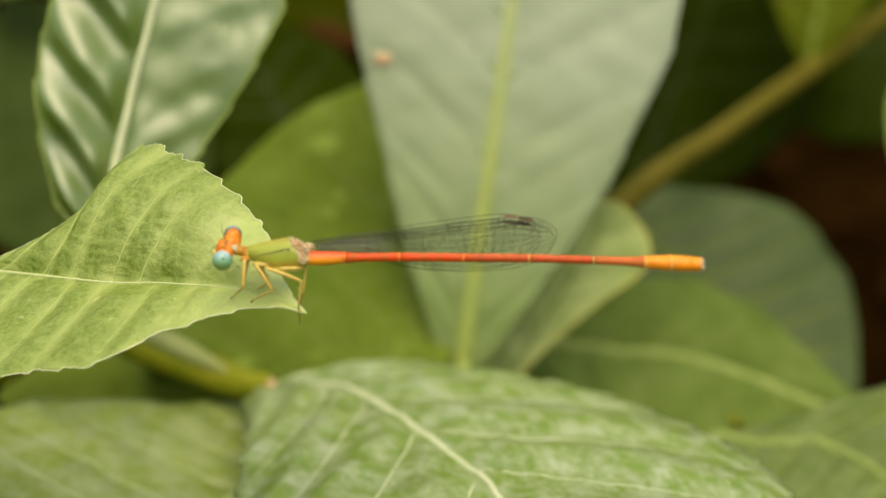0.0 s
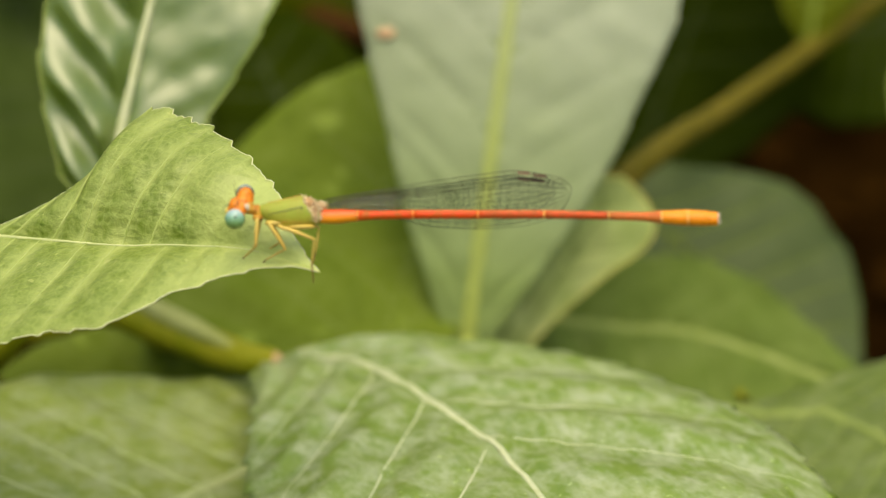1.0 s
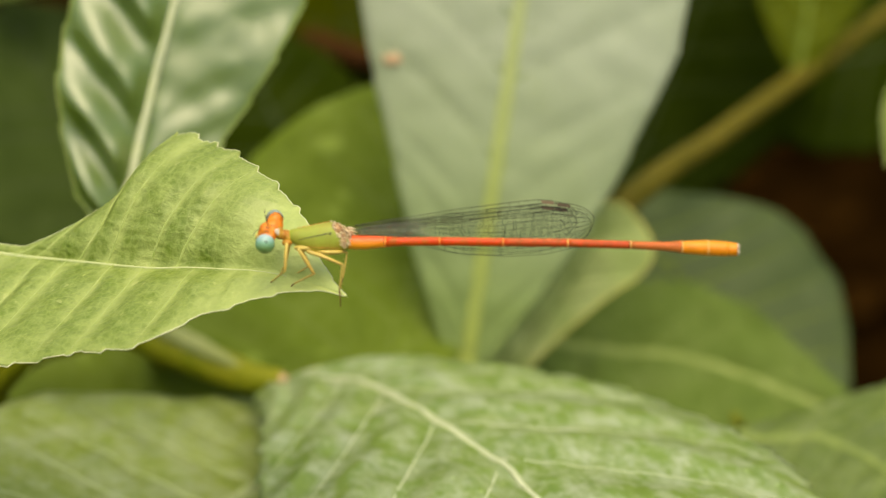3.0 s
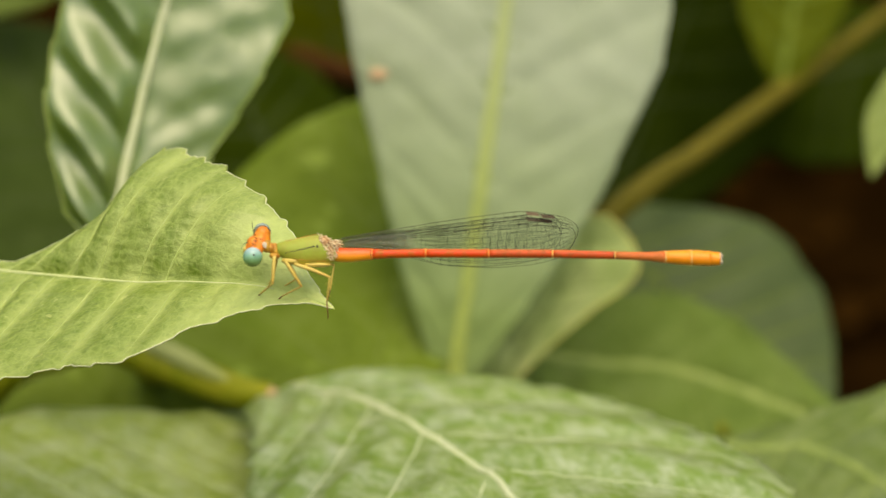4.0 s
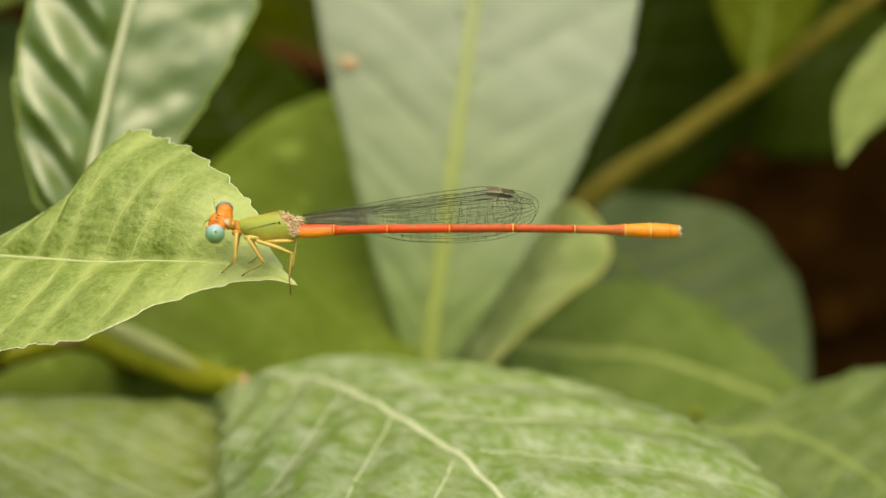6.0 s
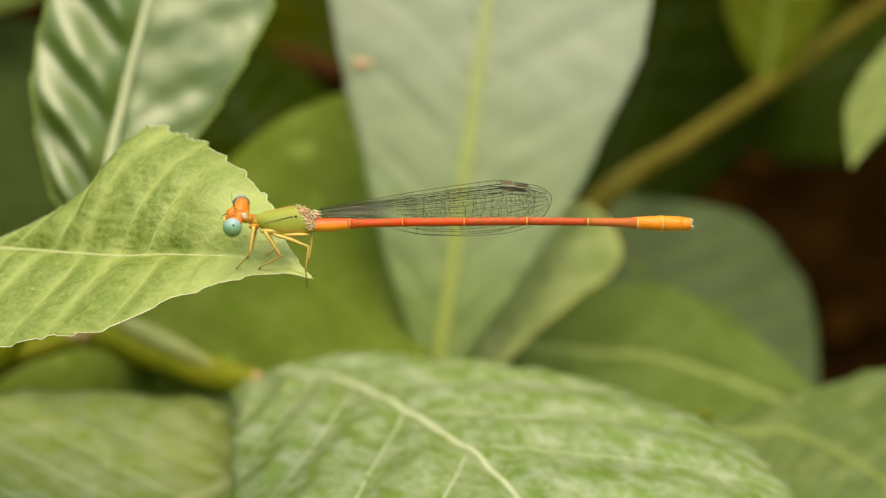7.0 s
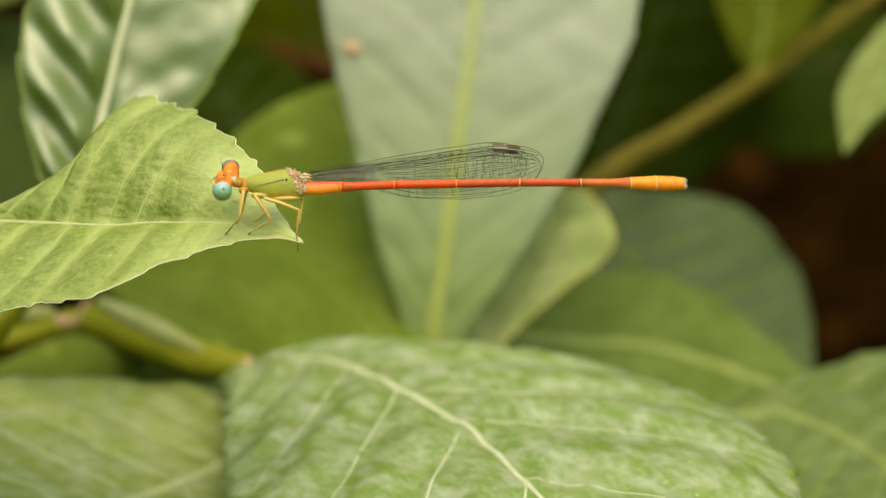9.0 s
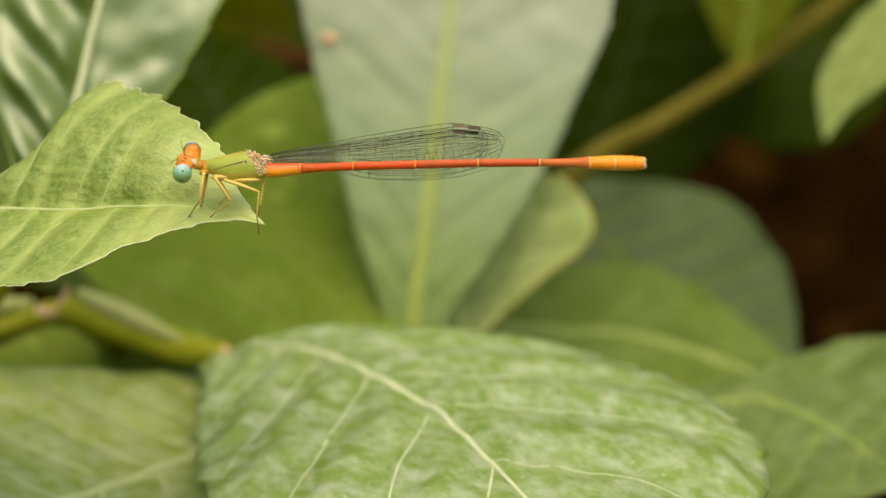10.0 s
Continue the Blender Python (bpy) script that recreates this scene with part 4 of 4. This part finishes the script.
def damselfly():
    rnd = random.Random(11)
    fly = new("damselfly")
    fly.empty_display_size = 0.004
    tagged(fly, "orange and green damselfly with turquoise eyes on a leaf tip", "damselfly")
    # head
    across = Vector((0.74, 2.16, -2.2)).normalized()
    turn = across.to_track_quat("Z", "Y").to_matrix()
    def wedge(q):
        # narrow waist between the eyes, swollen towards the far one
        k = 1 + 0.16 * q.z / 1.4 - 0.22 * math.exp(-((q.z + 0.35) / 0.45) ** 2)
        return (q.x * k, q.y * k, q.z)

    part("head", joined(ellipsoid((-3.98, 0.42, 0.1), (0.74, 0.70, 1.5), turn, 30, 22, wedge), ellipsoid((-4.34, 0.46, 0.30), (0.60, 0.52, 0.62), turn, 24, 16), ellipsoid((-3.76, 1.20, -0.45), (0.62, 0.66, 0.6), None, 24, 16),
                        ellipsoid((-4.72, 0.24, 0.32), (0.30, 0.40, 0.45), turn, 18, 12)), HEAD, fly, "orange head")
    near = part("eye", ellipsoid((0, 0, 0), (0.76, 0.78, 0.74), None, 28, 18), EYE, fly, "turquoise compound eye", pose(-0.00440, -0.00062, 0.0010))
    part("pupil", ellipsoid((0.14, 0.16, 0.70), (0.095, 0.095, 0.06), None, 12, 8), DARK, near, "dark eye spot")
    part("eye", ellipsoid((0, 0, 0), (0.70, 0.70, 0.68), None, 28, 18), EYE_FAR, fly, "grey-green compound eye", pose(-0.00384, 0.00135, -0.00075))
    part("eye_line", tube(curve([(-4.42, 1.36, 0.02), (-4.20, 1.70, -0.08), (-3.80, 1.86, -0.10), (-3.40, 1.74, -0.12), (-3.16, 1.42, -0.15)], 5), 0.026, 5), DARK, fly)
    part("collar_patch", ellipsoid((-3.50, 0.30, 0.64), (0.19, 0.27, 0.07), Matrix.Rotation(0.35, 3, "Z"), 12, 8, lambda q: (q.x * (1 + 1.6 * q.y), q.y, q.z)), CREAM, fly, "cream patch behind the eye")
    part("face_line", tube(curve([(-4.62, 0.62, 0.62), (-4.42, 0.42, 0.94), (-4.12, 0.30, 0.98), (-3.86, 0.10, 0.86)], 5), 0.022, 5), FOOT, fly)
    part("face_line", tube(curve([(-4.42, 0.95, 0.42), (-4.20, 0.90, 0.66), (-3.92, 0.82, 0.64), (-3.66, 0.72, 0.50)], 5), 0.02, 5), FOOT, fly)
    for x, y, z in ((-4.30, 0.70, 0.86), (-4.18, 0.62, 0.92), (-4.22, 0.88, 0.70)):
        part("ocellus", ellipsoid((x, y, z), (0.06, 0.06, 0.05), None, 8, 6), DARK, fly)
    part("antenna", tube(curve([(-4.27, 1.06, 0.5), (-4.44, 1.56, 0.7), (-4.48, 2.21, 0.8)], 5), taper([0.045, 0.025, 0.015], 11), 5), DARK, fly)
    part("antenna", tube(curve([(-4.82, 0.51, 0.9), (-5.17, 0.31, 1.2), (-5.30, -0.04, 1.4)], 5), taper([0.045, 0.025, 0.015], 11), 5), DARK, fly)
    part("mouthparts", joined(ellipsoid((-5.04, -0.06, 0.3), (0.2, 0.3, 0.35), None, 12, 8), ellipsoid((-4.32, -0.34, 0.0), (0.4, 0.35, 0.5), None, 12, 8)), AMBER, fly)
    # thorax
    part("neck", joined(ellipsoid((-2.70, -0.05, 0.02), (0.30, 0.56, 0.54), Matrix.Rotation(0.25, 3, "Z"), 24, 16), ellipsoid((-3.05, 0.10, 0.06), (0.42, 0.42, 0.46), None, 24, 16), ellipsoid((-2.75, -0.52, 0.25), (0.42, 0.28, 0.40), None, 20, 12), ellipsoid((-3.40, 0.24, 0.14), (0.36, 0.52, 0.54), None, 20, 12)), NECK, fly, "amber segment behind the head")
    sections = [(-2.62, 0.02, 0, 0.36, 0.36), (-2.5, 0.0, 0, 0.50, 0.48), (-2.1, -0.06, 0, 0.68, 0.62), (-1.42, -0.17, 0, 0.92, 0.78), (-0.6, -0.22, 0, 1.14, 0.9), (0.24, -0.13, 0, 1.22, 0.95),
                (0.80, -0.06, 0, 1.20, 0.93), (1.3, -0.16, 0, 1.02, 0.82), (1.75, -0.38, 0, 0.68, 0.62), (2.1, -0.42, 0, 0.46, 0.45)]
    fine = np.linspace(0, len(sections) - 1, 30)
    sec = [[float(np.interp(f, range(len(sections)), [s[c] for s in sections])) for c in range(5)] for f in fine]
    part("thorax", lathe(sec, 28), THORAX, fly, "olive green thorax")

    def skin(x, y, lift=0.0):
        yc, h, d = (float(np.interp(x, [s[0] for s in sections], [s[c] for s in sections])) for c in (1, 3, 4))
        return Vector((x, y, d * math.sqrt(max(0.0, 1 - ((y - yc) / h) ** 2)) + lift))

    part("thorax_line", tube([skin(x, -0.30 + 0.235 * (x + 1.9), 0.0) for x in np.linspace(-1.9, 0.42, 14)], taper([0.02, 0.035, 0.05], 14), 6), DARK, fly)
    part("thorax_line", tube([skin(x, -0.86 - 0.05 * x, 0.0) for x in np.linspace(-1.2, 1.3, 14)], 0.018, 5), ABDOMEN_DULL, fly)
    part("thorax_line", tube([skin(x, 0.62 + 0.23 * (x + 2.0), 0.0) for x in np.linspace(-2.0, 0.5, 14)], 0.03, 5), NECK, fly)
    part("underside", joined(ellipsoid((-1.3, -0.9, 0.15), (0.95, 0.30, 0.5)), ellipsoid((0.5, -1.2, 0.2), (1.2, 0.22, 0.5))), AMBER, fly, "amber underside of the thorax")
    part("leg_base_patch", ellipsoid((-0.15, -1.42, 0.5), (0.30, 0.10, 0.14), Matrix.Rotation(-0.2, 3, "Z")), CREAM, fly)
    part("wing_root", joined(ellipsoid((1.12, 0.55, 0.22), (0.62, 0.50, 0.62), Matrix.Rotation(-0.6, 3, "Z"), 28, 18), ellipsoid((1.50, -0.15, 0.26), (0.42, 0.74, 0.52), Matrix.Rotation(0.35, 3, "Z"), 28, 18),
                             ellipsoid((1.95, 0.42, 0.05), (0.5, 0.28, 0.42), Matrix.Rotation(-0.4, 3, "Z"), 24, 14)), WING_BASE, fly, "brown wing base")
    # cream plates folded over the wing base, slanting back
    for row in range(6):
        for col in range(12 - row):
            x, y = 0.76 + 0.25 * row + 0.08 * col + rnd.uniform(-0.06, 0.06), 1.12 - 0.10 * row - 0.17 * col + rnd.uniform(-0.04, 0.04)
            if x > 2.2 or (row > 3 and col == 0):
                continue
            z = 0.22 + 0.58 * math.sqrt(max(0.05, 1 - ((y - 0.1) / 1.3) ** 2)) - 0.08 * row
            part("wing_root_plate", ellipsoid((x, y, z), (rnd.uniform(0.12, 0.24), rnd.uniform(0.030, 0.055), 0.11), Matrix.Rotation(rnd.uniform(-1.4, 0.5), 3, "Z"), 10, 6, lambda q: (q.x, q.y + 0.9 * q.x * q.x, q.z)), PLATE, fly)
    for y, dx in ((0.72, 0.0), (0.5, 0.1), (0.28, 0.02)):
        part("wing_root_spine", tube([(1.95 + dx, y, 0.35), (2.28 + dx, y - 0.06, 0.2), (2.55 + dx, y - 0.12, 0.0)], [0.09, 0.07, 0.03], 6), PLATE, fly)
    part("side_spot", ellipsoid(skin(0.62, 0.24, 0.05), (0.10, 0.10, 0.06), None, 10, 6), DARK, fly)
    # abdomen
    joints = [1.5, 4.85, 9.05, 13.95, 18.9, 23.7, 27.6, 29.55, 31.0, 31.75]
    axis_x = [1.5, 3.2, 4.85, 9.05, 18.9, 23.7, 27.85, 29.85, 31.75]
    axis_y = [-0.42, -0.45, -0.36, -0.27, -0.27, -0.36, -0.48, -0.53, -0.60]
    rad_x = [1.5, 2.2, 3.4, 4.85, 6.0, 18, 23.7, 26.2, 27.8, 28.6, 29.8, 31.1, 31.75]
    rad = [0.44, 0.55, 0.56, 0.43, 0.345, 0.325, 0.31, 0.34, 0.49, 0.55, 0.60, 0.57, 0.47]
    looks = [ABDOMEN_BASE, ABDOMEN, ABDOMEN, ABDOMEN_MID, ABDOMEN_MID, ABDOMEN_DULL, TAIL, TAIL, TAIL]
    for q, (x0, x1) in enumerate(zip(joints, joints[1:])):
        rows = []
        for u in np.linspace(0, 1, 12):
            x = x0 + (x1 - x0) * u
            r = float(np.interp(x, rad_x, rad)) * (1 + 0.05 * math.exp(-((1 - u) * (x1 - x0) / 0.25) ** 2) - 0.07 * math.exp(-(u * (x1 - x0) / 0.15) ** 2))
            rows.append((x, float(np.interp(x, axis_x, axis_y)), 0.08 * (x - 2.0), r, r * 0.95))
        part("abdomen_segment", lathe(rows, 20), looks[q], fly, ("orange base segment", "red segment", "red segment", "red segment", "red segment", "dull red segment", "orange tail segment", "orange tail segment", "orange tail segment")[q])
        if q < 7:
            r = float(np.interp(x1, rad_x, rad)) * 1.03
            y, z = float(np.interp(x1, axis_x, axis_y)), 0.08 * (x1 - 2.0)
            part("joint_ring", lathe([(x1 - 0.05, y, z, r, r * 0.95), (x1, y, z, r * 1.035, r), (x1 + 0.07, y, z, r, r * 0.95)], 16), RING if q > 2 else RING_RED, fly, "pale ring")
            if q in (0, 4):
                part("joint_line", lathe([(x1 - 0.10, y, z, r, r * 0.95), (x1 - 0.075, y, z, r * 1.02, r), (x1 - 0.05, y, z, r, r * 0.95)], 16), DARK, fly)
    for k in range(9):
        a = 2 * math.pi * k / 9
        part("tail_appendage", ellipsoid((31.72 + 0.08 * (k % 2), -0.58 + 0.34 * math.cos(a), 2.38 + 0.32 * math.sin(a)), (0.22, 0.11, 0.11), Matrix.Rotation(rnd.uniform(-0.5, 0.5), 3, "Z"), 10, 6), CREAM, fly)
    # wings
    for k, (dx, dy, dz, ang, size) in enumerate(((2.1, 0.50, -0.45, 4.35, 17.7), (2.7, 0.36, -0.60, 3.95, 18.4), (2.2, 0.14, -0.85, 4.05, 17.6), (2.7, 0.08, -1.0, 3.75, 18.2))):
        wing(fly, (dx, dy, dz), ang, size, 40 + k % 2)
    # legs
    front = leg(fly, (-2.75, -0.55, 0.55), (-2.88, -2.70, 0.6), (-4.15, -3.60, -2.4), (-4.55, -3.92, -3.2), rnd, 0.16)
    leg(fly, (-2.6, -0.5, -0.4), (-3.0, -2.2, -0.9), (-3.5, -2.9, -3.3), (-3.75, -3.1, -4.0), rnd, 0.13)
    leg(fly, (-1.9, -0.95, 0.5), (-0.66, -2.90, 0.2), (-2.35, -3.75, -1.7), (-2.85, -4.15, -2.4), rnd, 0.16)
    leg(fly, (-1.8, -0.95, -0.4), (-1.1, -2.3, -1.3), (-2.3, -3.0, -2.9), (-2.7, -3.2, -3.3), rnd, 0.13)
    leg(fly, (-1.2, -1.15, 0.5), (1.58, -2.16, 0.6), (1.32, -4.1, -0.1), (1.42, -5.4, -0.3), rnd, 0.16)
    leg(fly, (-0.4, -1.05, -0.4), (1.85, -1.23, -0.5), (1.55, -3.2, -0.6), (1.35, -4.0, -0.7), rnd, 0.14)
    return fly, front


fly, (front_femur, front_tibia) = damselfly()


def motions():
    # The body swings up and away about its head for a moment; the front foot is set down farther ahead.
    body = SLOPE @ pose(-0.0135, 0.00084, -0.0020)
    pivot = pose(-0.0036, 0.0, 0.0)
    swing = [(0.0, 0, 0), (6.0, 0, 0), (6.2, 0.1, 0.1), (7.3, 1.05, 2.3), (7.5, 2.35, 4.8), (8.0, 0.45, 3.0), (8.5, 0.1, 0.3), (9.0, 0.55, 2.3), (9.5, 0.72, 3.0), (10.0, 0.25, -0.8)]
    walk(fly, [(t, body @ pivot @ pose(0, 0, 0, 0, yaw, up) @ pivot.inverted()) for t, up, yaw in swing])
    knee = front_tibia.matrix_basis.translation.copy()
    hip = Matrix.Translation(Vector((-2.75, -0.55, 0.55)) * 0.001)
    walk(front_femur, [(t, hip @ pose(0, 0, 0, 0, 0, a) @ hip.inverted()) for t, a in ((0.0, 0), (6.2, 0), (7.3, -6), (10.0, -6))])
    reach = [(0.0, 0, 0), (6.2, 0, 0), (7.3, 17, 4), (10.0, 17, 4)]
    walk(front_tibia, [(t, Matrix.Translation(knee) @ pose(0, 0, 0, 0, b, a)) for t, a, b in reach])


motions()
